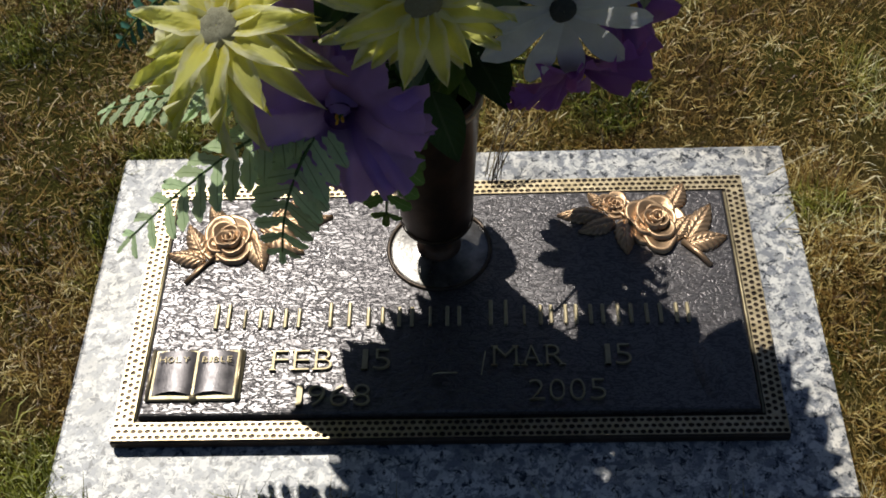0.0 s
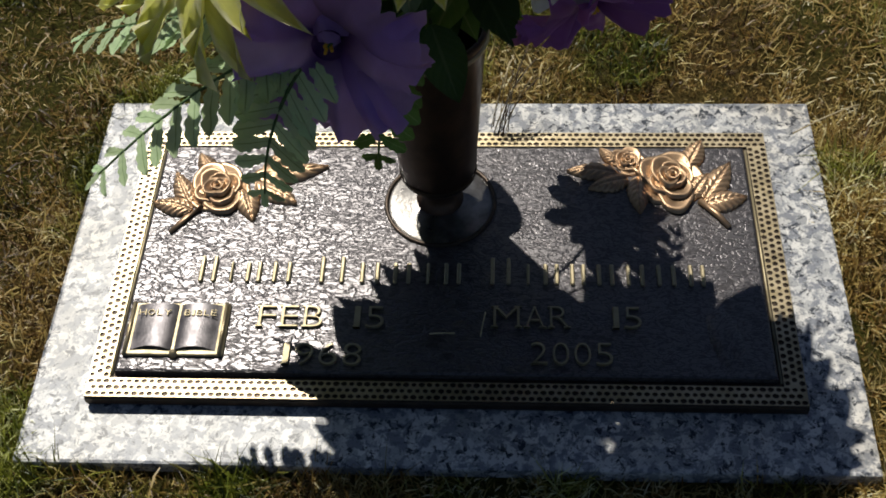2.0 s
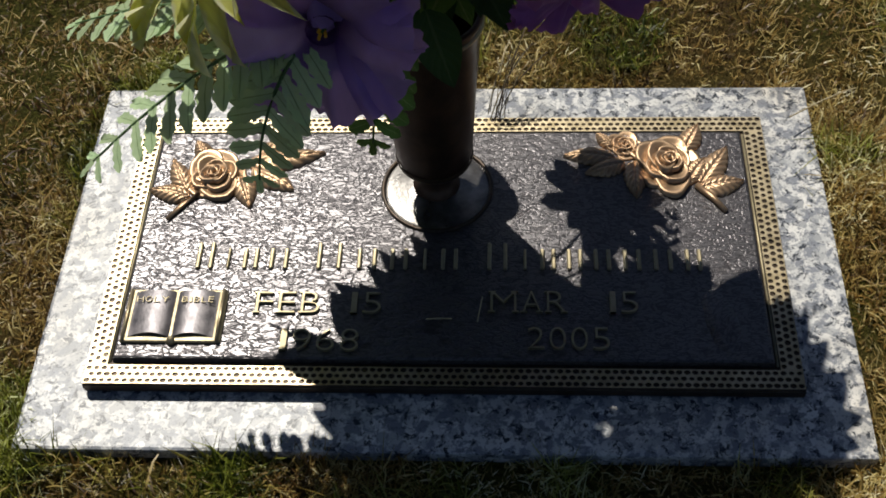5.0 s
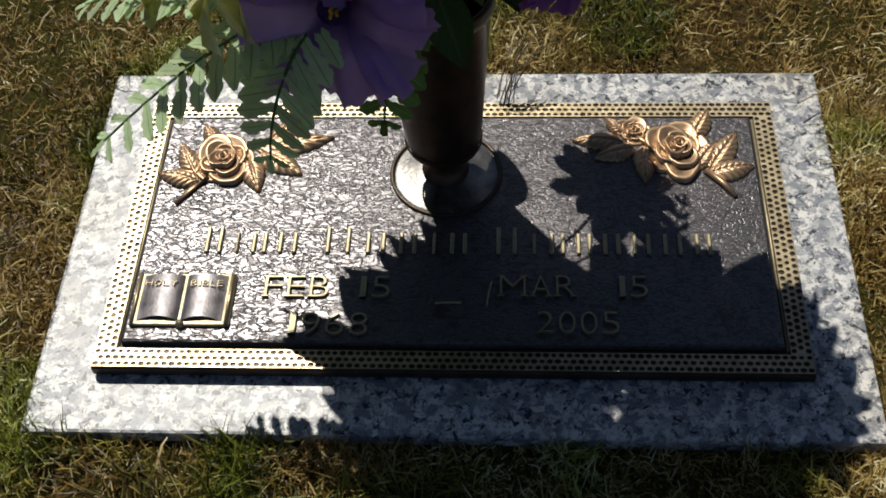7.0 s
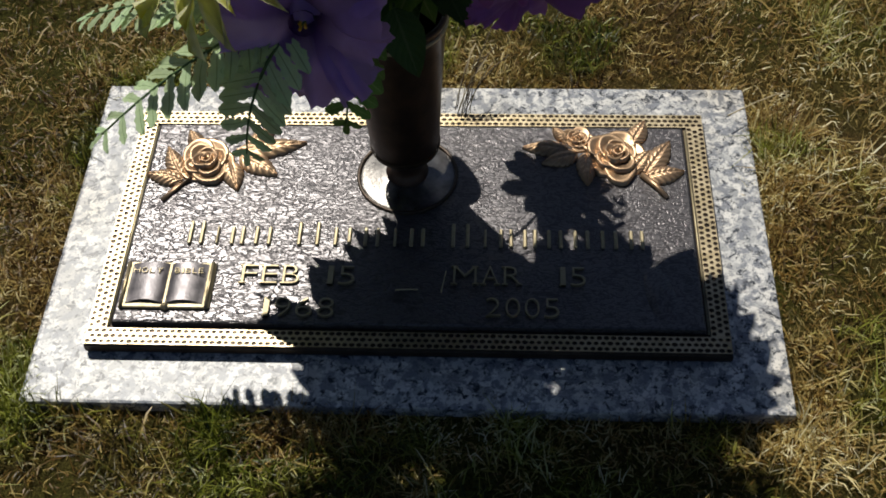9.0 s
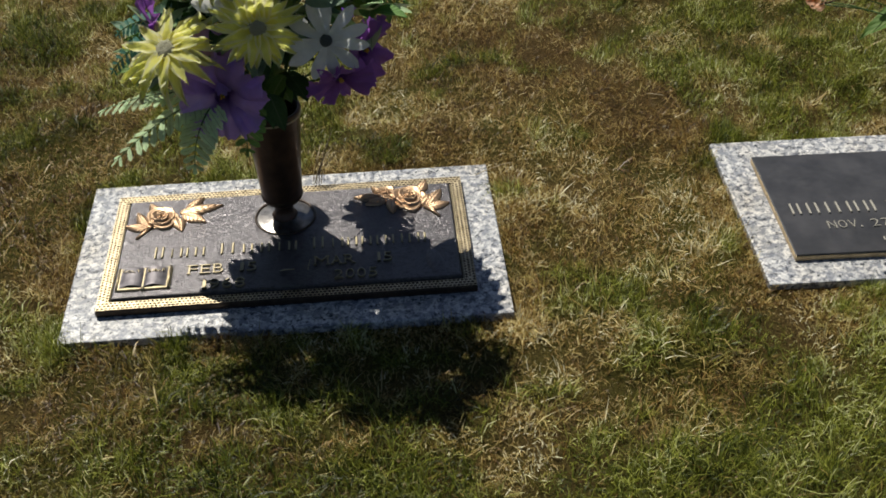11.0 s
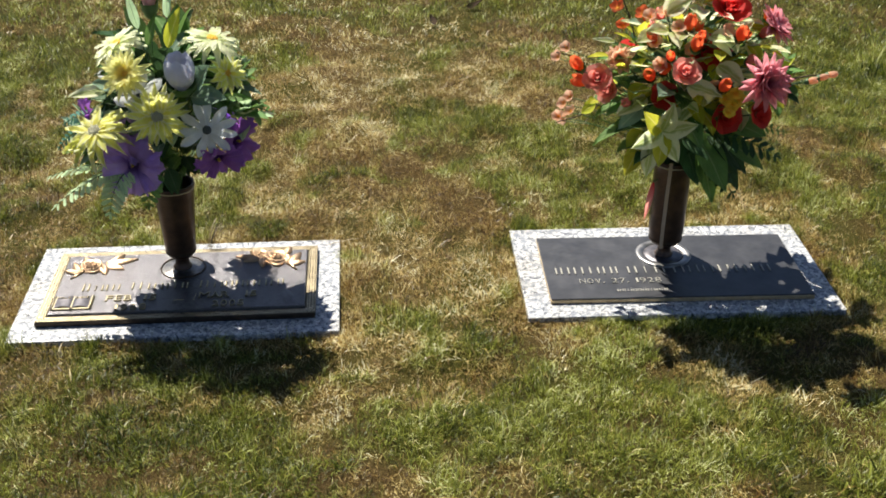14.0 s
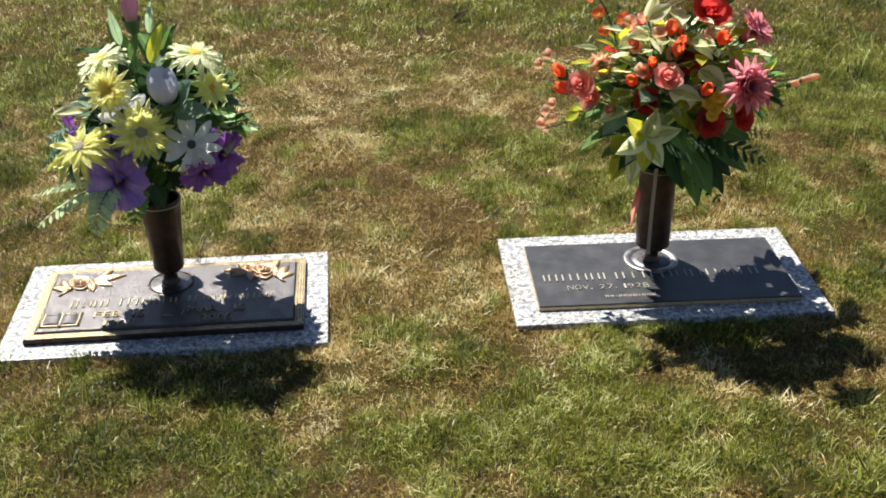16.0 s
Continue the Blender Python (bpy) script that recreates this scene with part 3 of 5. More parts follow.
def relief_leaf(length, width, height, seed):
    """A cast leaf with a toothed edge, a midrib and slanting veins sunk into it."""
    s, nu, nv = Shape(), 56, 18
    rnd = random.Random(seed)
    curl = rnd.uniform(-0.10, 0.10)
    v, a = [], []
    for i in range(nu + 1):
        u = i / nu
        tooth = 1 + 0.10 * ((7.0 * u) % 1.0 - 0.5)
        w = width * math.sin(math.pi * min(1, u ** 0.72)) ** 0.8 * tooth
        for j in range(nv + 1):
            t = 2 * j / nv - 1
            q = (7.0 * u - 1.9 * abs(t)) % 1.0
            groove = math.exp(-((q - 0.5) / 0.15) ** 2) * min(1.0, 3 * abs(t)) * (1 - 0.5 * abs(t))
            rib = math.exp(-(t * 8) ** 2)
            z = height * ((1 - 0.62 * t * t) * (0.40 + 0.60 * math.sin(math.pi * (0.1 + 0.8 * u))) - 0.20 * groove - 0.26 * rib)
            # bright where rubbed; shade of veins, midrib and edge darkened into the colour
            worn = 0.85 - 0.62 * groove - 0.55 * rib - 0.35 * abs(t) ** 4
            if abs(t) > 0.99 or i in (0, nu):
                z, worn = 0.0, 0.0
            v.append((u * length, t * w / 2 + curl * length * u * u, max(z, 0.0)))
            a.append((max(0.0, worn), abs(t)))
    return s.add(v, grid_faces(nu + 1, nv + 1), 0, a)


def relief_petal(r, lip, out, drop, seed):
    """A cast rose petal: a shallow bowl with an uneven rolled lip, highest on the side away from the heart."""
    s, nu, nv = Shape(), 9, 30
    rnd = random.Random(seed)
    ph = [rnd.uniform(0, 6.28) for _ in range(3)]
    v, a = [], []
    for i in range(nu + 2):
        u = min(1.0, i / nu)
        for j in range(nv):
            t = 2 * math.pi * j / nv
            edge = 1 + 0.07 * math.sin(2 * t + ph[0]) + 0.045 * math.sin(3 * t + ph[1]) + 0.02 * math.sin(7 * t + ph[2])
            rr = r * u * edge * (1.0 if i <= nu else 1.03)
            side = 0.72 + 0.38 * math.cos(t - out)
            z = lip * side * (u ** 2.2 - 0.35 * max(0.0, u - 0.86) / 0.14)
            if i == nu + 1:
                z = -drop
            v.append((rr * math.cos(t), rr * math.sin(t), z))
            # first value paints shade into the bowl and outer wall, brightens the lip
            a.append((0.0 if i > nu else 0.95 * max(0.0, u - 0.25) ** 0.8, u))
    return s.add(v, grid_faces(nu + 2, nv, True), 0, a)


def relief_rose(parent, x, y, z, r, seed, squash=(1.0, 1.0)):
    """Rings of overlapping cast petals, each ring standing higher, round a tight heart."""
    rnd = random.Random(seed)
    level = 0
    for ring, (off, rr, n, base, lip) in enumerate(((0.44, 0.60, 5, 0.06, 0.16), (0.27, 0.47, 4, 0.14, 0.20), (0.14, 0.32, 3, 0.26, 0.20), (0.05, 0.19, 2, 0.36, 0.16))):
        for k in range(n):
            a = 2 * math.pi * (k + 0.37 * ring) / n + rnd.uniform(-0.2, 0.2)
            h = r * (base + 0.028 * ((k * 2) % n))
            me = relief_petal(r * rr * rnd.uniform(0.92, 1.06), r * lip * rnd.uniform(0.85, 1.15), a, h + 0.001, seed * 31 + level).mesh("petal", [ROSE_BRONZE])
            part("petal", me, parent, pose(x + squash[0] * off * r * math.cos(a), y + squash[1] * off * r * math.sin(a), z + h) @ Matrix.Diagonal((squash[0], squash[1], 1, 1)))
            level += 1
    v, f = lathe([(r * 0.07, r * 0.30), (r * 0.08, r * 0.46), (r * 0.05, r * 0.53), (0.0005, r * 0.54)], 12)
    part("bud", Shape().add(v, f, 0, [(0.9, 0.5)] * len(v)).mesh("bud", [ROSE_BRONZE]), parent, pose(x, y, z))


def relief_leaves(parent, rows, seed):
    for k, (x0, y0, x1, y1, w) in enumerate(rows):
        dx, dy = x1 - x0, y1 - y0
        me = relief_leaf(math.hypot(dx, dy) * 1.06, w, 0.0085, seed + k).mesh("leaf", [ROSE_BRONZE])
        part("leaf", me, parent, pose(x0, y0, 0.0016, 0, 0, math.degrees(math.atan2(dy, dx))))


def relief_branch(parent, pts, r):
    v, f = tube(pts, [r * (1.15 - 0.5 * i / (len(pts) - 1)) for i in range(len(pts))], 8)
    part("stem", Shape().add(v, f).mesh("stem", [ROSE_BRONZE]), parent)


def leather_plaque():
    pl = thing("bronze_plaque", (0, 0, 0.0005), "dark leather-grained bronze plaque with a gold stippled border", "grave plaque")
    hw, hd, band = 0.3030, 0.1515, 0.0180
    # body: flared dark edge under the border
    prof = [(0.0010, 0.0), (0.0, 0.003), (0.0, 0.0105), (0.0012, 0.0118)]
    v, f = [], []
    for inset, z in prof:
        v += [(a * (hw - inset), b * (hd - inset), z) for a, b in ((-1, -1), (1, -1), (1, 1), (-1, 1))]
    f = grid_faces(len(prof), 4, True) + [(3, 2, 1, 0), (12, 13, 14, 15)]
    part("plate_body", Shape().add(v, f).mesh("plate_body", [PATINA], False), pl)
    part("border", stippled_band(hw - 0.0008, hd - 0.0008, band, 0.0142, 3).mesh("border", [GOLD, PATINA], False), pl, None, "gold border stippled with dark pits")
    lip = Shape()
    for a, b, z0, z1 in ((hw - 0.0008, hd - 0.0008, 0.0115, 0.0142), (hw - 0.0008 - band, hd - 0.0008 - band, 0.0142, 0.0115)):
        c = [(i * a, j * b, z) for z in (z0, z1) for i, j in ((-1, -1), (1, -1), (1, 1), (-1, 1))]
        lip.add(c, grid_faces(2, 4, True))
    part("border_edge", lip.mesh("border_edge", [PATINA], False), pl)
    # raised field with a sloping edge
    fx, fy = hw - band - 0.0045, hd - band - 0.0045
    ring = [(fx, fy, 0.0118), (fx - 0.0012, fy - 0.0012, 0.0176), (fx - 0.0030, fy - 0.0030, 0.0185)]
    v = [(i * a, j * b, z) for a, b, z in ring for i, j in ((-1, -1), (1, -1), (1, 1), (-1, 1))]
    part("field", Shape().add(v, grid_faces(3, 4, True) + [(8, 9, 10, 11)]).mesh("field", [LEATHER], False), pl, None, "dark field with leather grain")
    for i in (-1, 1):
        v, f = tube([(i * (fx + 0.0022), -fy, 0.0125), (i * (fx + 0.0022), fy, 0.0125)], 0.0013, 6)
        part("bead", Shape().add(v, f).mesh("bead", [LETTER]), pl)
    Z = 0.0185
    # the name, in plain bars
    bars((0.8, 0.35, 0.7, 0.9), -0.223, -0.137, -0.036, 0.0225, Z, LETTER, pl, 1.28)
    bars((1.2, 0.9, 0.8, 0.4, 0.75), -0.114, 0.015, -0.036, 0.0225, Z, LETTER, pl, 1.28)
    bars((1.0, 0.4, 0.7, 0.7, 0.8, 0.85, 0.9, 0.75), 0.039, 0.230, -0.036, 0.0225, Z, LETTER, pl, 1.28)
    lettering("FEB", -0.162, -0.106, -0.083, 0.0215, Z, LETTER, pl)
    lettering("15", -0.078, -0.052, -0.083, 0.0215, Z, LETTER, pl)
    lettering("1968", -0.136, -0.069, -0.121, 0.0215, Z, LETTER, pl)
    lettering("MAR", 0.043, 0.108, -0.081, 0.0215, Z, LETTER, pl)
    lettering("15", 0.146, 0.170, -0.081, 0.0215, Z, LETTER, pl)
    lettering("2005", 0.075, 0.144, -0.118, 0.0215, Z, LETTER, pl)
    # single rose, with leaves on both sides
    em = part("rose_emblem", Shape().add(*tube([(-0.258, 0.020, 0.004), (-0.246, 0.036, 0.0055), (-0.232, 0.050, 0.005)], [0.0022, 0.0026, 0.003], 8)).mesh("rose_emblem", [ROSE_BRONZE]), pl, pose(0, 0, Z - 0.003), "cast copper-coloured rose with leaves")
    relief_rose(em, -0.220, 0.072, 0.0, 0.031, 3, (0.95, 1.0))
    relief_leaves(em, ((-0.241, 0.046, -0.278, 0.057, 0.023), (-0.243, 0.052, -0.266, 0.090, 0.022), (-0.192, 0.087, -0.120, 0.094, 0.030), (-0.186, 0.082, -0.144, 0.058, 0.029),
                       (-0.196, 0.072, -0.181, 0.036, 0.024), (-0.180, 0.094, -0.152, 0.124, 0.021), (-0.230, 0.092, -0.243, 0.116, 0.019)), 0)
    # full rose with a bud
    em = part("rose_emblem", Shape().add(*tube([(0.256, 0.030, 0.004), (0.246, 0.044, 0.0055), (0.232, 0.060, 0.005)], [0.0026, 0.003, 0.0032], 8)).mesh("rose_emblem", [ROSE_BRONZE]), pl, pose(0, 0, Z - 0.003), "cast copper-coloured rose and bud with leaves")
    relief_rose(em, 0.208, 0.086, 0.0, 0.034, 8, (0.88, 1.04))
    relief_rose(em, 0.168, 0.109, 0.0, 0.0185, 15, (0.9, 1.0))
    relief_leaves(em, ((0.158, 0.094, 0.113, 0.100, 0.023), (0.168, 0.088, 0.133, 0.073, 0.022), (0.178, 0.090, 0.173, 0.048, 0.023), (0.224, 0.103, 0.242, 0.133, 0.023),
                       (0.236, 0.062, 0.265, 0.104, 0.027), (0.235, 0.056, 0.274, 0.066, 0.027), (0.157, 0.107, 0.144, 0.124, 0.015)), 20)
    relief_leaves(em, ((0.226, 0.066, 0.242, 0.092, 0.026),), 40)
    relief_branch(em, [(0.190, 0.082, 0.004), (0.176, 0.096, 0.005), (0.168, 0.106, 0.004)], 0.0025)
    # open book
    v, f = box(-0.276, -0.188, -0.114, -0.060, 0, 0.0035, 0.0012, 1)
    bk = part("book_emblem", Shape().add(v, f).mesh("book_emblem", [LETTER], False), pl, pose(0, 0, Z), "cast open book with dull pewter pages")
    for side in (-1, 1):
        pts, nv = [], 14
        for j in range(2):
            for i in range(nv + 1):
                u = i / nv
                x = -0.232 + side * (0.0012 + u * 0.036)
                z = 0.0038 + 0.0042 * math.sin(math.pi * min(1.0, u * 1.05)) ** 0.7 * (1 - 0.35 * u)
                y = (-0.110 + 0.003 * math.sin(math.pi * u)) if j == 0 else -0.063
                pts.append((x, y, z))
        part("page", Shape().add(pts, grid_faces(2, nv + 1)).mesh("page", [PAGE]), bk)
    lettering("HOLY", -0.266, -0.238, -0.0765, 0.0058, 0.0072, LETTER, bk, 0.0014, False)
    lettering("BIBLE", -0.226, -0.198, -0.0765, 0.0058, 0.0072, LETTER, bk, 0.0014, False)
    for side in (-1, 1):
        v, f = tube([(-0.232 + side * 0.041, -0.113, 0.0045), (-0.232 + side * 0.041, -0.061, 0.0045)], 0.0016, 6)
        part("page_edge", Shape().add(v, f).mesh("page_edge", [GOLD]), bk)
    v, f = lathe([(0.004, 0), (0.0045, 0.002), (0.0025, 0.0055), (0.0004, 0.006)], 12)
    part("clasp", Shape().add(v, f).mesh("clasp", [GOLD]), bk, pose(-0.231, -0.112, 0.0))
    # worn relief near the corner
    s, v = Shape(), []
    for i in range(11):
        u = i / 10
        for j in range(9):
            t = 2 * j / 8 - 1
            w = 0.015 * math.sin(math.pi * (0.12 + 0.8 * u)) ** 0.7
            v.append((t * w + 0.018 * u - 0.009, -0.030 + 0.060 * u, 0.0026 * (1 - t * t) ** 0.6 * math.sin(math.pi * (0.04 + 0.92 * u)) - (0.0008 if abs(t) < 0.1 else 0)))
    s.add(v, grid_faces(11, 9))
    part("relief_emblem", s.mesh("relief_emblem", [LEATHER]), pl, pose(0.240, -0.088, Z, 0, 0, 32), "worn dark upright emblem in low relief")
    # ring and cap for the vase
    v, f = lathe([(0.0525, 0), (0.0525, 0.0015), (0.0515, 0.0026), (0.0495, 0.0026), (0.0485, 0.0012), (0.0485, 0)], 48)
    part("vase_ring", Shape().add(v, f).mesh("vase_ring", [PATINA]), pl, pose(-0.008, 0.058, Z))
    v, f = lathe([(0.0480, 0.0003), (0.046, 0.0010), (0.030, 0.0012), (0.0285, 0.0020), (0.0005, 0.0020)], 48)
    part("socket_cap", Shape().add(v, f).mesh("socket_cap", [CAP]), pl, pose(-0.008, 0.058, Z))
    return pl


def charcoal_plaque():
    pl = thing("bronze_plaque", (1.134, 0.004, 0.0005), "smooth charcoal plaque with a thin tan edge and pale lettering", "grave plaque", turn=-1.6)
    hw, hd = 0.301, 0.143
    v, f = box(-hw, hw, -hd, hd, 0, 0.0095, 0.0015)
    part("edge_body", Shape().add(v, f).mesh("edge_body", [TAN_EDGE], False), pl, None, "tan bronze edge")
    v, f = box(-hw + 0.0006, hw - 0.0006, -hd + 0.0018, hd - 0.0004, 0.0080, 0.0125, 0.0010)
    part("field", Shape().add(v, f).mesh("field", [SLATE], False), pl, None, "smooth charcoal face")
    Z = 0.0125
    v, f = lathe([(0.047, 0.0005), (0.046, 0.0022), (0.030, 0.0026), (0.0005, 0.0026)], 48)
    part("socket_cap", Shape().add(v, f).mesh("socket_cap", [PAGE]), pl, pose(-0.006, 0.052, Z), "dull grey socket cap")
    v, f = lathe([(0.066, 0), (0.066, 0.002), (0.063, 0.004), (0.052, 0.004), (0.049, 0.0010), (0.0475, 0.0)], 48)
    part("vase_ring", Shape().add(v, f).mesh("vase_ring", [PEWTER]), pl, pose(-0.006, 0.052, Z))
    bars((0.75, 0.9, 1.1, 0.8, 0.75), -0.276, -0.128, -0.036, 0.030, Z, PALE_LETTER, pl)
    bars((0.85, 0.25), -0.106, -0.060, -0.036, 0.030, Z, PALE_LETTER, pl)
    bars((0.9, 0.35, 0.7, 0.7, 0.8, 0.85, 0.9, 0.75), -0.042, 0.235, -0.036, 0.030, Z, PALE_LETTER, pl)
    lettering("NOV. 27, 1928", -0.225, -0.036, -0.078, 0.0200, Z, PALE_LETTER, pl, 0.002, False)
    bars((0.8, 0.8, 0.4, 0.8, 0.7, 0.8, 0.8, 0.5, 0.8, 0.8, 0.8), -0.145, -0.030, -0.116, 0.0100, Z, PALE_LETTER, pl, 1.0, 0.002)
    return pl


leather_plaque()
charcoal_plaque()


# ---- vases ----
def vase(at, z, label, rim_z, r_top, low=1.0):
    vs = thing("flower_vase", (at[0], at[1], z), label, "vase", "bronze vases")
    h = rim_z - z
    prof = [(0.0005, 0.0), (0.021, 0.0), (0.022, 0.002), (0.0165, 0.005), (0.0160, 0.027), (0.0240, 0.030), (0.0310 * low, 0.037), (0.0345 * low, 0.050), (0.0365 * low, 0.080),
            (0.0390 * (1 + 0.5 * (low - 1)), h * 0.55), (r_top - 0.002, h * 0.86), (r_top - 0.001, h - 0.012), (r_top, h - 0.010), (r_top + 0.0015, h - 0.004), (r_top + 0.001, h),
            (r_top - 0.0025, h + 0.0005), (r_top - 0.004, h - 0.004), (r_top - 0.006, h * 0.6), (0.028, 0.06), (0.0005, 0.05)]
    v, f = lathe(prof, 48)
    part("body", Shape().add(v, f).mesh("body", [VASE]), vs)
    v, f = lathe([(r_top + 0.0005, h - 0.0120), (r_top + 0.0022, h - 0.0110), (r_top + 0.0022, h - 0.0095), (r_top + 0.0005, h - 0.0085)], 48)
    part("rim_band", Shape().add(v, f).mesh("rim_band", [GOLD]), vs, None, "thin worn gold band")
    v, f = lathe([(r * low, z1) for r, z1 in ((0.0325, 0.0400), (0.0345, 0.0420), (0.0352, 0.0445), (0.0355, 0.0470), (0.0350, 0.0490))], 48)
    part("foot_band", Shape().add(v, f).mesh("foot_band", [PATINA]), vs)
    return vs


V1, V2 = (-0.0085, 0.061), (1.130, 0.056)
vase(V1, 0.0212, "dark brown bronze vase with thin gold rim on the plaque", 0.238, 0.0458)
second_vase = vase(V2, 0.0160, "dark brown bronze vase with tan strap on the charcoal plaque", 0.268, 0.0450, 1.13)
pts = [(-0.0175, -0.0445, 0.258), (-0.0190, -0.0410, 0.16), (-0.0195, -0.0400, 0.09), (-0.0190, -0.0385, 0.05), (-0.0160, -0.0320, 0.030)]
s = Shape().add([(x + d, y, z) for x, y, z in pts for d in (-0.0042, 0.0042)] + [(x + d, y + 0.0012, z) for x, y, z in pts for d in (0.0042, -0.0042)],
                [(2 * i, 2 * i + 1, 2 * i + 3, 2 * i + 2) for i in range(4)] + [(10 + 2 * i, 11 + 2 * i, 13 + 2 * i, 12 + 2 * i) for i in range(4)])
part("strap", s.mesh("strap", [STRAP]), second_vase, None, "narrow tan strap")


# ---- cloth flowers ----
def petal(length, width, kind, droop, cup, rumple, seed, nu=8, nv=6):
    """A cloth petal or leaf from the origin along +x, bending by droop (of its length), cupped across, crumpled."""
    rnd = random.Random(seed)
    ph = [rnd.uniform(0, 6.28) for _ in range(4)]
    v, a = [], []
    twist = rnd.uniform(-0.25, 0.25)
    for i in range(nu + 1):
        u = i / nu
        if kind == "point":
            w = min(1.0, 0.38 + 1.7 * u) * max(0.0, 1 - u ** 2.4) ** 0.8
        elif kind == "round":
            w = (0.30 + 1.05 * u) if u < 0.62 else 0.95 * math.sqrt(max(0.0, 1 - ((u - 0.62) / 0.385) ** 2))
        elif kind == "lobed":
            w = (0.45 + 0.75 * u if u < 0.6 else 0.9 * math.sqrt(max(0.0, 1 - ((u - 0.6) / 0.405) ** 2))) * (1 + 0.16 * math.sin(26 * u))
        elif kind == "leaf":
            w = math.sin(math.pi * min(1.0, 0.04 + 0.96 * u ** 0.75)) ** 0.85
        else:  # ruffled fan
            w = 0.16 + 0.95 * u ** 0.9
        for j in range(nv + 1):
            t = 2 * j / nv - 1
            y = t * width / 2 * w
            x = length * u
            if kind == "fan":
                x = length * u * (1 - 0.20 * t * t) * (1 + (0.05 * math.sin(9 * t + ph[0]) + 0.035 * math.sin(31 * t + ph[1])) * u ** 3)
            z = (-0.30 * length * (1 - u) ** 3 if kind == "fan" else 0.0) + droop * length * u * u + cup * width * t * t * w
            z += rumple * length * (math.sin(7 * u + 4 * t + ph[1]) * 0.5 + math.sin(3.1 * t * (1 + u) + 11 * u + ph[2]) * 0.5) * u
            if kind == "fan":
                z += 0.15 * length * math.sin(8.5 * t + ph[3]) * u ** 2.2 + 0.05 * length * math.sin(23 * t + ph[0]) * u ** 5
            z += twist * y * u
            v.append((x, y, z))
            a.append((u, abs(t)))
    return Shape().add(v, grid_faces(nu + 1, nv + 1), 0, a)


def cup_petal(r, h, span, flare, seed, nu=8, nv=8, close=0.3):
    """A rose petal: part of a cup, its lip rolled out by flare."""
    rnd = random.Random(seed)
    ph = rnd.uniform(0, 6.28)
    v, a = [], []
    for i in range(nu + 1):
        u = i / nu
        for j in range(nv + 1):
            t = 2 * j / nv - 1
            rr = r * (0.18 + 0.95 * math.sin(min(1.0, u * 1.05) * 1.75) - close * u * u) + flare * r * max(0, u - 0.55) ** 1.5 * 3.4
            ang = span / 2 * t * (1 - 0.20 * u * u)
            z = h * (u - 0.13 * t * t * u) + 0.03 * h * math.sin(6 * t + ph) * u
            rr *= 1 + 0.04 * math.sin(5 * t + ph) * u
            v.append((rr * math.cos(ang), rr * math.sin(ang), z))
            a.append((u, abs(t)))
    return Shape().add(v, grid_faces(nu + 1, nv + 1), 0, a)


def stem_under(flower, m, base, mouth, r=0.0018):
    """A stem from the vase's mouth to a flower, as its part."""
    inv = m.inverted()
    a, b = Vector(mouth) - Vector(base), m.translation - m.to_3x3() @ Vector((0, 0, 0.006))
    pts = [inv @ p for p in bend(a, b, 0.02)]
    v, f = tube(pts, r, 5)
    part("stem", Shape().add(v, f).mesh("stem", [STEM]), flower)


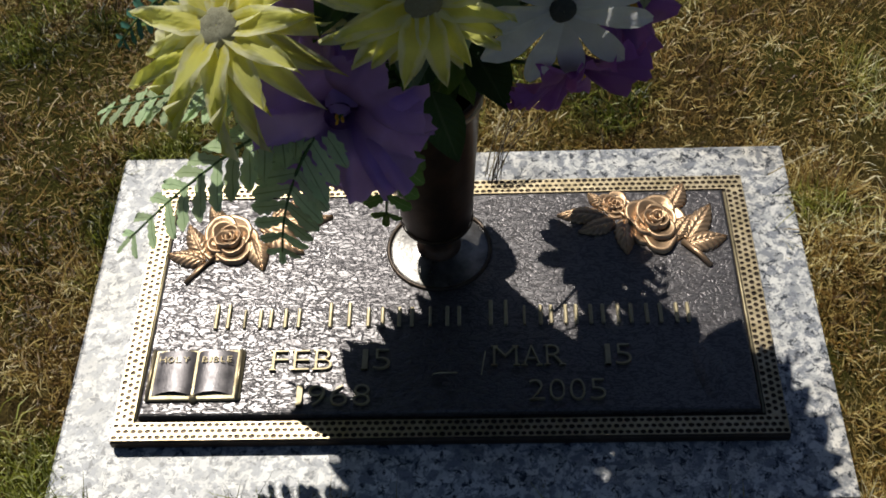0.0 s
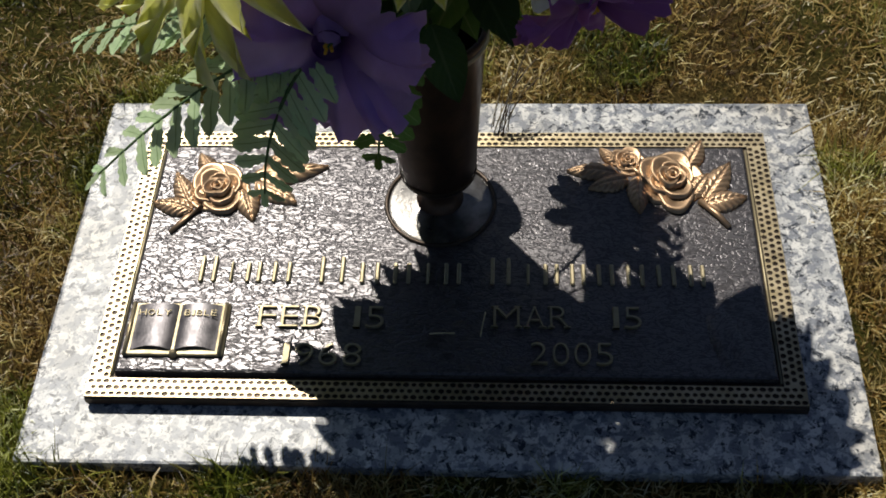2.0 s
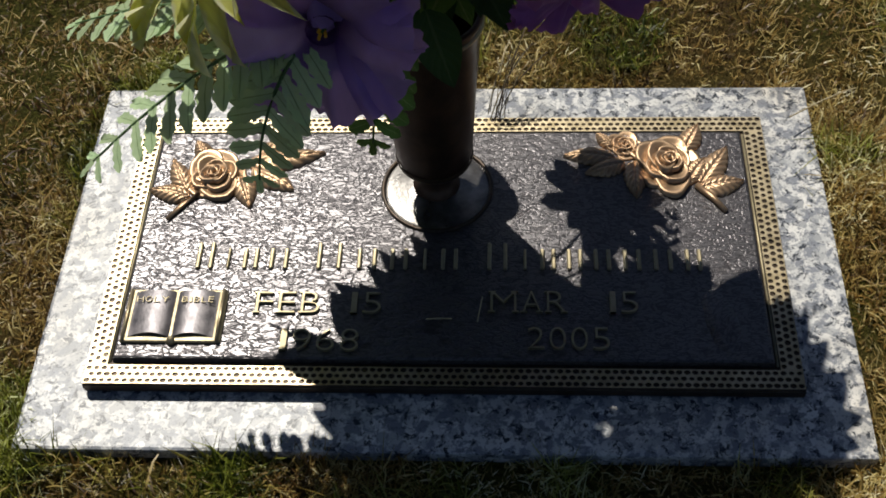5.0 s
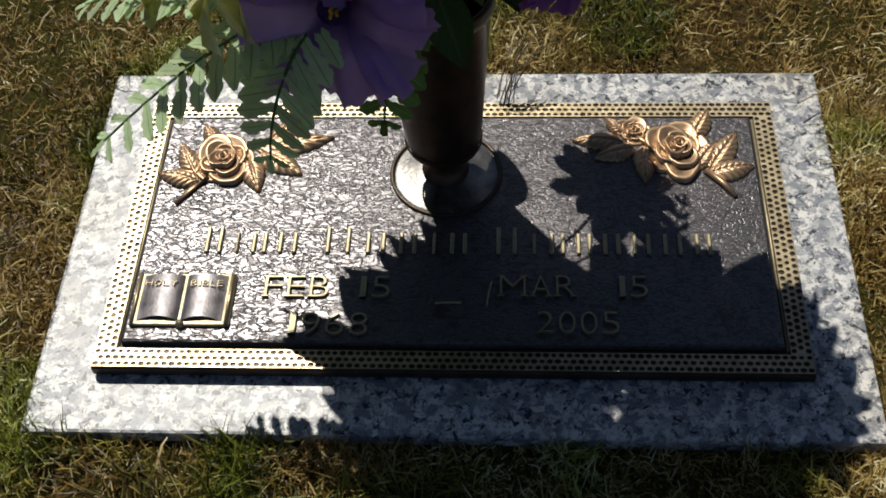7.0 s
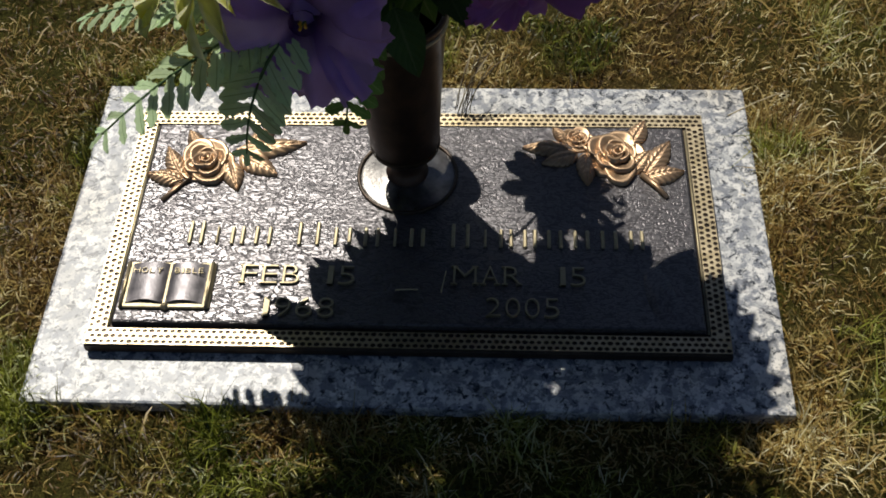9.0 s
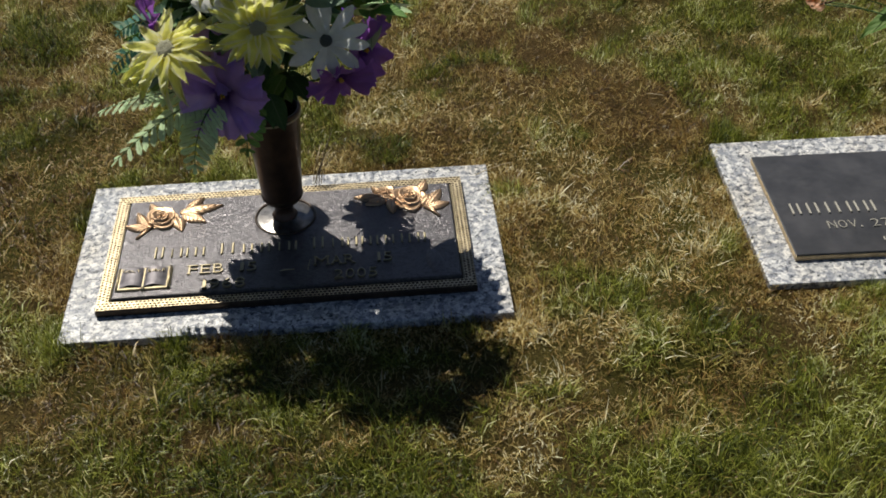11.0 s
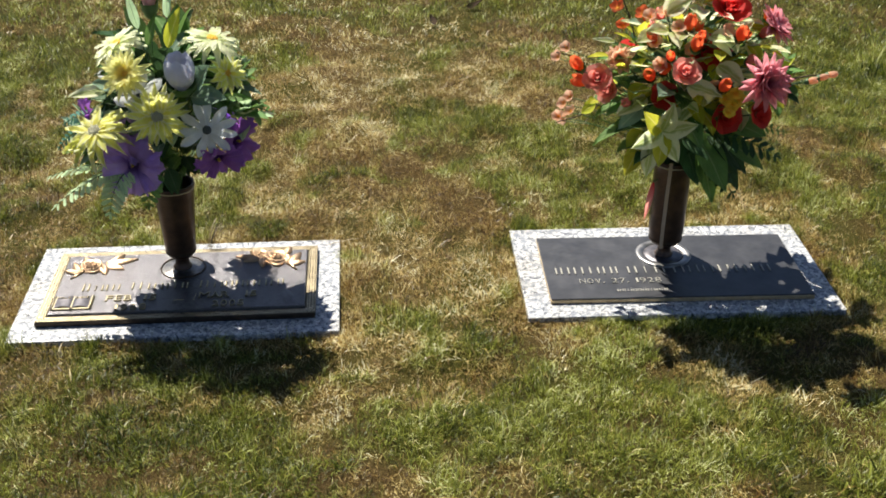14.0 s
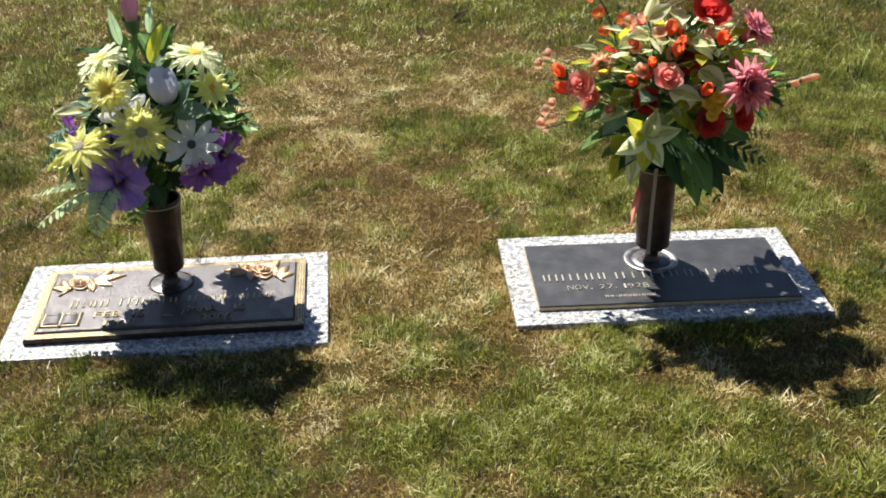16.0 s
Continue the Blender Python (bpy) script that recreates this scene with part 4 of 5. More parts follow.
class Bunch:
    """A bouquet thing; flowers are placed in the world's metres."""

    def __init__(self, name, base, mouth, label):
        self.base, self.mouth = Vector(base), Vector(mouth)
        self.ob = thing(name, base, label, "bouquet", "cloth bouquets")
        self.rnd = random.Random(name + label[:4])
        self.cache = {}
        self.gaps = []

    def pose_at(self, at, way):
        return facing(Vector(at) - self.base, way, self.rnd.uniform(0, 360))

    def meshes(self, key, make, name, mat, n=3):
        if key not in self.cache:
            self.cache[key] = [make(k).mesh(name, [mat]) for k in range(n)]
        return self.cache[key]

    def head(self, name, me, at, way, label, stem=True):
        m = self.pose_at(at, way)
        ob = part(name, me, self.ob, m, label)
        if stem:
            j = Vector((self.rnd.uniform(-0.02, 0.02), self.rnd.uniform(-0.02, 0.02), -0.03))
            stem_under(ob, m, self.base, self.mouth + j, 0.0011 if name in ('blossom', 'bud') else 0.0018)
        return ob

    def daisy(self, at, way, r, mat, eye, label, n=14, kind="point", width=0.30, droop=-0.15, layers=2, eye_r=0.2, rumple=0.03, cup=0.12):
        er = r * eye_r
        v, f = lathe([(er * 0.4, -er * 0.9), (er * 0.9, -er * 0.3), (er, 0.0), (er * 0.95, er * 0.3), (er * 0.7, er * 0.5), (er * 0.35, er * 0.55), (0.0003, er * 0.5)], 18)
        v = [(x * (1 + 0.06 * math.sin(17 * x / er + 13 * y / er)), y, z + 0.05 * er * math.sin(23 * x / er) * math.cos(19 * y / er)) for x, y, z in v]
        ob = self.head("daisy", Shape().add(v, f).mesh("daisy", [eye]), at, way, label)
        for layer in range(layers):
            ll = r * (1 - 0.17 * layer)
            ms = self.meshes((mat.name, round(r, 3), kind, layer, width), lambda k: petal(ll, r * width * 1.2, kind, droop + 0.16 * layer, cup, rumple, k + 10 * layer), "petal", mat, 4)
            for k in range(n):
                part("petal", ms[self.rnd.randrange(4)], ob, pose(0, 0, 0.0015 * layer + 0.0005 * (k % 3), self.rnd.uniform(-9, 9), self.rnd.uniform(-13, 9) - 7 * layer, 360 / n * (k + 0.5 * layer) + self.rnd.uniform(-6, 6)))
        return ob

    def petunia(self, at, way, r, mat, label, depth=0.9):
        v, f = lathe([(0.003, -r * depth), (0.006, -r * depth * 0.6), (r * 0.16, -r * 0.25), (r * 0.2, -r * 0.12)], 14)
        ob = self.head("petunia", Shape().add(v, f, 0, [(0.0, 0.5)] * len(v)).mesh("petunia", [mat]), at, way, label)
        ms = self.meshes((mat.name, "fan", round(r, 3)), lambda k: petal(r * 1.12, r * 1.68, "fan", -0.16, 0.06, 0.045, k, 12, 26), "petal", mat, 3)
        for k in range(5):
            part("petal", ms[k % 3], ob, pose(0, 0, -r * 0.13 + 0.002 * (k % 2), self.rnd.uniform(-5, 5), -17 + self.rnd.uniform(-12, 12), 72 * k + self.rnd.uniform(-5, 5)))
        for k in range(3):
            v, f = tube([(0, 0, -r * 0.3), (0.003 * math.cos(2 * k), 0.003 * math.sin(2 * k), -r * 0.02)], 0.0012, 5)
            part("stamen", Shape().add(v, f).mesh("stamen", [EYE_ORANGE]), ob)
        return ob

    def rose(self, at, way, r, mat, label, rings=4):
        way = Vector(way).normalized() + Vector((0, 0.12, 0.45))
        v, f = lathe([(0.003, -r * 0.7), (r * 0.3, -r * 0.62), (r * 0.42, -r * 0.40), (r * 0.2, -r * 0.2)], 12)
        ob = self.head("rose", Shape().add(v, f).mesh("rose", [STEM]), at, way, label)
        for ring, (rr, hh, n, fl, cl) in enumerate(((1.0, 0.85, 5, 0.55, 0.0), (0.76, 0.98, 5, 0.35, 0.10), (0.52, 1.05, 4, 0.20, 0.22), (0.30, 1.08, 3, 0.08, 0.35))[:rings]):
            ms = self.meshes((mat.name, "cup", round(r, 3), ring), lambda k: cup_petal(r * rr, r * hh * 1.05, 2 * math.pi / n * 1.35, fl, k, 8, 8, cl), "petal", mat, 2)
            for k in range(n):
                part("petal", ms[k % 2], ob, pose(0, 0, -r * 0.58 + 0.06 * r * ring, self.rnd.uniform(-5, 5), self.rnd.uniform(-5, 5), 360 / n * k + 31 * ring))
        return ob

    def bud(self, at, way, r, h, mat, label, stem=True):
        v, f = lathe([(0.002, -h * 0.18), (r * 0.5, -h * 0.08), (r * 0.75, h * 0.10), (r * 0.80, h * 0.22)], 10)
        ob = self.head("bud", Shape().add(v, f).mesh("bud", [STEM]), at, way, label, stem)
        ms = self.meshes((mat.name, "bud", round(r, 3), round(h, 3)), lambda k: cup_petal(r, h, 2.9, 0.04, k, 8, 8, 0.62), "petal", mat, 2)
        for k in range(3):
            part("petal", ms[k % 2], ob, pose(0, 0, 0, 0, self.rnd.uniform(-4, 4), 120 * k))
        return ob

    def blossom(self, at, way, r, mat, label, n=5, stem=True):
        v, f = lathe([(r * 0.1, -r * 0.3), (r * 0.22, -0.001), (r * 0.16, r * 0.12), (0.0003, r * 0.14)], 8)
        ob = self.head("blossom", Shape().add(v, f).mesh("blossom", [EYE_ORANGE]), at, way, label, stem)
        ms = self.meshes((mat.name, "bl", round(r, 3)), lambda k: petal(r, r * 0.95, "round", 0.30, 0.16, 0.04, k, 5, 4), "petal", mat, 2)
        for k in range(n):
            part("petal", ms[k % 2], ob, pose(0, 0, 0, 0, -18 + self.rnd.uniform(-12, 12), 360 / n * k + self.rnd.uniform(-8, 8)))
        return ob

    def leaf(self, at, way, length, width, mat, label="", droop=-0.2, up=(0, 0, 1)):
        """A leaf that starts at a place and runs in a direction."""
        x = Vector(way).normalized()
        y = Vector(up).cross(x).normalized()
        z = x.cross(y)
        m = Matrix((x, y, z)).transposed().to_4x4()
        m.translation = Vector(at) - self.base
        ms = self.meshes((mat.name, "leaf", round(length, 2), round(width, 2)), lambda k: petal(length, width, "leaf", droop, 0.16, 0.03, k, 9, 6), "leaf", mat, 2)
        ob = part("leaf", ms[self.rnd.randrange(2)], self.ob, m, label)
        return ob

    def leaf_to(self, a, b, width, mat, label="", up=(0, -0.6, 0.8), droop=-0.12):
        d = Vector(b) - Vector(a)
        ob = self.leaf(a, d, round(d.length, 2), width, mat, label, droop, up)
        inv = ob.matrix_basis.inverted()
        v, f = tube([inv @ p for p in bend(self.mouth - self.base + Vector((0, 0, -0.03)), Vector(a) - self.base, 0.01)], 0.0014, 5)
        part("stem", Shape().add(v, f).mesh("stem", [STEM]), ob)
        return ob

    def frond(self, pts, leaf_len, leaf_w, mat, label, n=9, up=(0, -0.5, 0.85), wide=60):
        """A fern frond: a midrib through the points, with leaflets in pairs."""
        pts = [Vector(p) - self.base for p in pts]
        a, c, b = pts
        line = [a * (1 - u) ** 2 + c * (2 * u * (1 - u)) + b * u * u for u in (i / 12 for i in range(13))]
        v, f = tube(line, [0.0018 - 0.001 * i / 12 for i in range(13)], 5)
        ob = part("fern_frond", Shape().add(v, f).mesh("fern_frond", [STEM]), self.ob, None, label)
        ms = self.meshes((mat.name, "pinna", round(leaf_len, 3)), lambda k: petal(leaf_len, leaf_w, "lobed", -0.12, 0.10, 0.05, k, 16, 4), "leaflet", mat, 3)
        for i in range(n):
            u = 0.12 + 0.86 * i / (n - 1)
            k = min(11, int(u * 12))
            p = line[k].lerp(line[k + 1], u * 12 - k)
            d = (line[k + 1] - line[k]).normalized()
            side = Vector(up).cross(d).normalized()
            nrm = d.cross(side)
            size = math.sin(math.pi * (0.25 + 0.66 * u)) ** 0.7
            for s in (-1, 1):
                w = wide + self.rnd.uniform(-7, 7)
                x = d * math.cos(radians(w)) + side * s * math.sin(radians(w)) - nrm * 0.12
                x.normalize()
                y = nrm.cross(x).normalized()
                m = Matrix((x, y, x.cross(y))).transposed().to_4x4() @ Matrix.Diagonal((size, size, size, 1))
                m.translation = p
                part("leaflet", ms[self.rnd.randrange(3)], ob, m)
            if i == n - 1:
                y = nrm.cross(d).normalized()
                m = Matrix((d, y, d.cross(y))).transposed().to_4x4() @ Matrix.Diagonal((0.45, 0.45, 0.45, 1))
                m.translation = p
                part("leaflet", ms[0], ob, m)
        return ob

    def shades(self, at, way, length):
        """Whether a leaf would close one of the openings through which the sun falls into the bunch."""
        d = SUN.normalized()
        for k in (0.15, 0.5, 0.95):
            p = Vector(at) + Vector(way).normalized() * length * k
            for x, y, z, r in self.gaps:
                q = p - Vector((x, y, z))
                if q.dot(d) > 0.02 and (q - d * q.dot(d)).length < r:
                    return True
        return False

    def skirt(self, centre, r, count, mats, a0, a1):
        """Leaves that hang out low round the back."""
        for k in range(count):
            a = radians(a0 + (a1 - a0) * k / (count - 1) + self.rnd.uniform(-6, 6))
            q = r * self.rnd.uniform(0.35, 1.0)
            at = Vector(centre) + Vector((math.cos(a) * q, math.sin(a) * q, self.rnd.uniform(-0.02, 0.05)))
            way, size = (math.cos(a), math.sin(a), self.rnd.uniform(-0.35, 0.35)), self.rnd.choice((0.09, 0.11))
            if not self.shades(at, way, size):
                self.leaf(at, way, size, 0.05, mats[k % len(mats)])

    def filler(self, centre, radii, mats, count, length, width):
        """Foliage between the flowers."""
        for k in range(count):
            a, b = self.rnd.uniform(0, 2 * math.pi), self.rnd.uniform(-0.55, 0.95)
            c = math.sqrt(1 - b * b)
            d = Vector((math.cos(a) * c, math.sin(a) * c, b))
            q = self.rnd.uniform(0.30, 0.58) * (0.72 if d.y < 0.1 else 1.0)
            at = Vector(centre) + Vector([d[i] * radii[i] * q for i in range(3)])
            way = d + Vector((self.rnd.uniform(-0.5, 0.5), self.rnd.uniform(-0.5, 0.5), self.rnd.uniform(-0.3, 0.5)))
            size = self.rnd.choice(length)
            if not self.shades(at, way, size):
                self.leaf(at, way, size, width, mats[k % len(mats)])


def mixed_bouquet():
    b = Bunch("flower_bouquet", (V1[0], V1[1], 0.235), (V1[0], V1[1], 0.225), "cloth bouquet of yellow, white and purple flowers with ferns")
    b.gaps = [(0.235, 0.005, 0.02, 0.036), (0.272, 0.003, 0.02, 0.034), (0.22, 0.045, 0.02, 0.04), (0.075, 0.035, 0.02, 0.026), (0.086, 0.003, 0.02, 0.017), (0.108, -0.022, 0.02, 0.018),
              (0.176, -0.016, 0.02, 0.012), (0.04, 0.09, 0.02, 0.03), (-0.20, -0.135, 0.29, 0.045), (-0.165, -0.11, 0.305, 0.045), (-0.12, -0.11, 0.315, 0.035),
              (-0.13, -0.08, 0.424, 0.07), (-0.055, -0.07, 0.542, 0.04)]
    b.daisy((-0.130, -0.074, 0.424), (-0.26, -0.42, 0.87), 0.078, YELLOW, EYE_GREY, "yellow daisy with crumpled pointed petals", 13, "point", 0.24, -0.42, 2, 0.2, 0.15)
    b.daisy((0.003, -0.095, 0.463), (0.05, -0.95, 0.12), 0.070, YELLOW, EYE_GREY, "yellow daisy with a grey-green eye", 16, "point", 0.25, -0.20, 2, 0.2, 0.08)
    b.daisy((-0.055, -0.062, 0.542), (-0.25, -0.70, 0.60), 0.058, PALE_YELLOW, EYE_ORANGE, "pale yellow daisy with an orange eye", 16, "point", 0.25, -0.06, 3)
    b.daisy((-0.085, 0.040, 0.572), (-0.40, -0.08, 0.90), 0.062, CREAM, EYE_ORANGE, "cream-green daisy turned to the sky", 16, "point", 0.28, -0.35, 2, 0.2, 0.08)
    b.daisy((0.112, 0.032, 0.580), (0.18, -0.12, 0.95), 0.066, CREAM, EYE_ORANGE, "cream daisy turned to the sky", 14, "point", 0.26, -0.42, 2, 0.2, 0.10)
    b.daisy((0.138, 0.030, 0.505), (0.55, -0.65, 0.35), 0.048, YELLOW, EYE_ORANGE, "small yellow daisy with an orange eye", 13, "point", 0.30, -0.05)
    b.daisy((-0.030, -0.070, 0.492), (-0.30, -0.85, -0.05), 0.062, WHITE, EYE_DARK, "white daisy behind the yellow ones", 10, "round", 0.36, -0.25, 1)
    b.daisy((0.094, -0.045, 0.409), (0.12, -0.97, 0.20), 0.064, WHITE, EYE_DARK, "white daisy with broad rounded petals", 11, "round", 0.27, -0.08, 1, 0.15)
    b.daisy((0.04, 0.20, 0.50), (0.1, 0.9, 0.4), 0.065, YELLOW, EYE_GREY, "yellow daisy", 13)
    b.daisy((0.060, 0.204, 0.285), (-0.05, 0.75, 0.55), 0.056, WHITE, EYE_DARK, "white daisy hanging low", 12, "round", 0.34, 0.10, 2)
    b.daisy((-0.12, 0.15, 0.46), (-0.6, 0.7, 0.3), 0.06, WHITE, EYE_DARK, "white daisy", 11, "round", 0.34, -0.05, 1)
    b.petunia((-0.061, -0.088, 0.350), (0.02, -0.92, 0.22), 0.055, PURPLE, "large ruffled purple petunia")
    b.petunia((-0.072, -0.058, 0.395), (-0.15, -0.80, 0.30), 0.042, PURPLE, "ruffled purple petunia")
    b.petunia((0.112, -0.030, 0.328), (0.30, -0.70, -0.45), 0.044, MAGENTA, "ruffled purple petunia hanging low")
    b.petunia((0.155, 0.020, 0.352), (0.80, -0.45, 0.05), 0.046, MAGENTA, "ruffled magenta petunia")
    b.petunia((-0.165, 0.010, 0.410), (-0.90, -0.20, 0.15), 0.042, MAGENTA, "small magenta petunia")
    b.petunia((0.10, 0.17, 0.40), (0.6, 0.7, 0.1), 0.055, PURPLE, "purple petunia")
    b.bud((0.052, -0.045, 0.500), (0.05, -0.25, 1.0), 0.040, 0.082, BUD_WHITE, "large smooth ivory flower bud")
    b.bud((-0.010, 0.050, 0.635), (0.0, -0.1, 1.0), 0.024, 0.10, PINK, "tall pink lily trumpet")
    for k in range(5):
        b.leaf((-0.010, 0.050, 0.705), (math.cos(1.26 * k), math.sin(1.26 * k), 1.1), 0.06, 0.03, PINK, "", -0.5)
    b.leaf_to((0.020, 0.03, 0.565), (0.048, 0.035, 0.648), 0.030, LEAF_LIME, "bright yellow-green leaf")
    b.leaf_to((-0.02, 0.03, 0.57), (0.00, 0.02, 0.640), 0.022, LEAF_GREEN, "upright green leaf")
    b.leaf_to((-0.04, 0.05, 0.60), (-0.055, 0.05, 0.68), 0.020, LEAF_FERN)
    b.leaf_to((0.02, 0.06, 0.62), (0.03, 0.05, 0.69), 0.018, LEAF_FERN)
    b.leaf_to((0.07, -0.04, 0.48), (0.145, -0.075, 0.495), 0.050, LEAF_TEAL, "blue-green leaf")
    b.leaf_to((0.08, -0.03, 0.50), (0.105, -0.06, 0.555), 0.050, LEAF_TEAL)
    b.leaf_to((-0.11, 0.00, 0.485), (-0.190, -0.015, 0.483), 0.030, LEAF_PALE, "pale variegated leaf")
    b.leaf_to((-0.08, 0.00, 0.49), (-0.135, 0.00, 0.505), 0.040, LEAF_TEAL)
    b.leaf_to((0.13, 0.08, 0.385), (0.225, 0.10, 0.388), 0.018, CREAM, "thin cream leaf")
    b.leaf_to((0.12, 0.03, 0.45), (0.185, 0.02, 0.455), 0.022, LEAF_GREEN)
    b.leaf_to((-0.035, 0.18, 0.285), (-0.045, 0.25, 0.290), 0.040, LEAF_GREEN, "green leaf hanging low at the back")
    b.leaf_to((0.062, 0.182, 0.40), (0.074, 0.236, 0.405), 0.024, LEAF_GREEN)
    b.leaf_to((0.046, 0.144, 0.295), (0.060, 0.198, 0.285), 0.040, LEAF_DARK)
    b.leaf_to((-0.17, 0.075, 0.345), (-0.252, 0.093, 0.340), 0.014, LEAF_FERN, "narrow pale green leaf at the side")
    b.leaf_to((0.0, -0.02, 0.31), (0.02, -0.05, 0.262), 0.034, LEAF_DARK)
    # ferns that hang over the plaque
    b.frond([(-0.070, -0.050, 0.330), (-0.130, -0.085, 0.345), (-0.214, -0.140, 0.290)], 0.042, 0.0155, LEAF_FERN, "pale green fern frond", 12, (-0.1, 0.1, 0.95))
    b.frond([(-0.060, -0.050, 0.340), (-0.102, -0.120, 0.335), (-0.109, -0.134, 0.264)], 0.036, 0.0145, LEAF_FERN, "green fern frond hanging down", 10)
    b.frond([(-0.080, -0.040, 0.330), (-0.160, -0.030, 0.340), (-0.250, -0.020, 0.300)], 0.034, 0.017, LEAF_FERN, "light green fern frond", 13, (-0.1, 0.1, 0.95))
    b.frond([(-0.020, -0.050, 0.320), (-0.030, -0.095, 0.315), (-0.034, -0.105, 0.268)], 0.030, 0.015, LEAF_GREEN, "dark fern tip", 6)
    b.frond([(-0.120, 0.000, 0.400), (-0.180, 0.000, 0.420), (-0.225, -0.010, 0.360)], 0.022, 0.009, LEAF_BLUE, "blue-green fern sprig", 12)
    b.frond([(-0.110, 0.030, 0.390), (-0.170, 0.030, 0.440), (-0.215, 0.030, 0.400)], 0.022, 0.009, LEAF_BLUE, "blue-green fern sprig", 11)
    b.frond([(0.080, 0.12, 0.38), (0.155, 0.145, 0.40), (0.218, 0.158, 0.36)], 0.026, 0.012, LEAF_GREEN, "green fern frond", 10)
    b.frond([(0.02, 0.12, 0.38), (0.06, 0.20, 0.42), (0.09, 0.25, 0.39)], 0.03, 0.014, LEAF_GREEN, "green fern frond", 9)
    b.filler((V1[0], V1[1] - 0.01, 0.43), (0.20, 0.19, 0.20), [LEAF_GREEN, LEAF_DARK, LEAF_FERN, LEAF_DARK, LEAF_TEAL], 120, (0.06, 0.07), 0.040)
    b.filler((V1[0], V1[1] + 0.06, 0.47), (0.17, 0.16, 0.15), [LEAF_GREEN, LEAF_DARK], 60, (0.08, 0.09), 0.050)
    b.filler((-0.130, 0.056, 0.355), (0.09, 0.06, 0.06), [LEAF_GREEN, LEAF_TEAL, LEAF_DARK], 34, (0.06, 0.07), 0.045)
    b.filler((0.120, 0.132, 0.435), (0.05, 0.05, 0.03), [LEAF_GREEN, LEAF_TEAL], 18, (0.06, 0.07), 0.045)
    b.filler((-0.161, 0.049, 0.365), (0.05, 0.05, 0.04), [LEAF_FERN, LEAF_TEAL], 16, (0.06, 0.07), 0.045)
    b.filler((0.082, 0.148, 0.448), (0.11, 0.07, 0.08), [LEAF_GREEN, LEAF_TEAL, LEAF_DARK], 70, (0.06, 0.07), 0.045)
    b.filler((-0.150, 0.060, 0.325), (0.05, 0.04, 0.04), [LEAF_GREEN, LEAF_TEAL], 14, (0.05, 0.06), 0.036)
    b.filler((0.030, 0.020, 0.325), (0.04, 0.04, 0.04), [LEAF_GREEN, LEAF_DARK], 10, (0.05, 0.06), 0.036)
    b.filler((0.156, 0.074, 0.392), (0.05, 0.05, 0.04), [LEAF_GREEN, LEAF_FERN], 18, (0.045, 0.055), 0.034)
    for k in range(16):
        a = math.radians(180 + 180 * k / 15)
        b.leaf((V1[0] + 0.03 * math.cos(a), V1[1] + 0.03 * math.sin(a), 0.275 + 0.012 * (k % 4)), (math.cos(a), math.sin(a), 0.5 - 0.45 * (k % 3)), 0.05, 0.032, (LEAF_DARK, LEAF_GREEN, LEAF_DARK)[k % 3], "", -0.35)
    b.skirt((V1[0], V1[1], 0.335), 0.10, 26, [LEAF_DARK, LEAF_GREEN, LEAF_DARK], 100, 168)


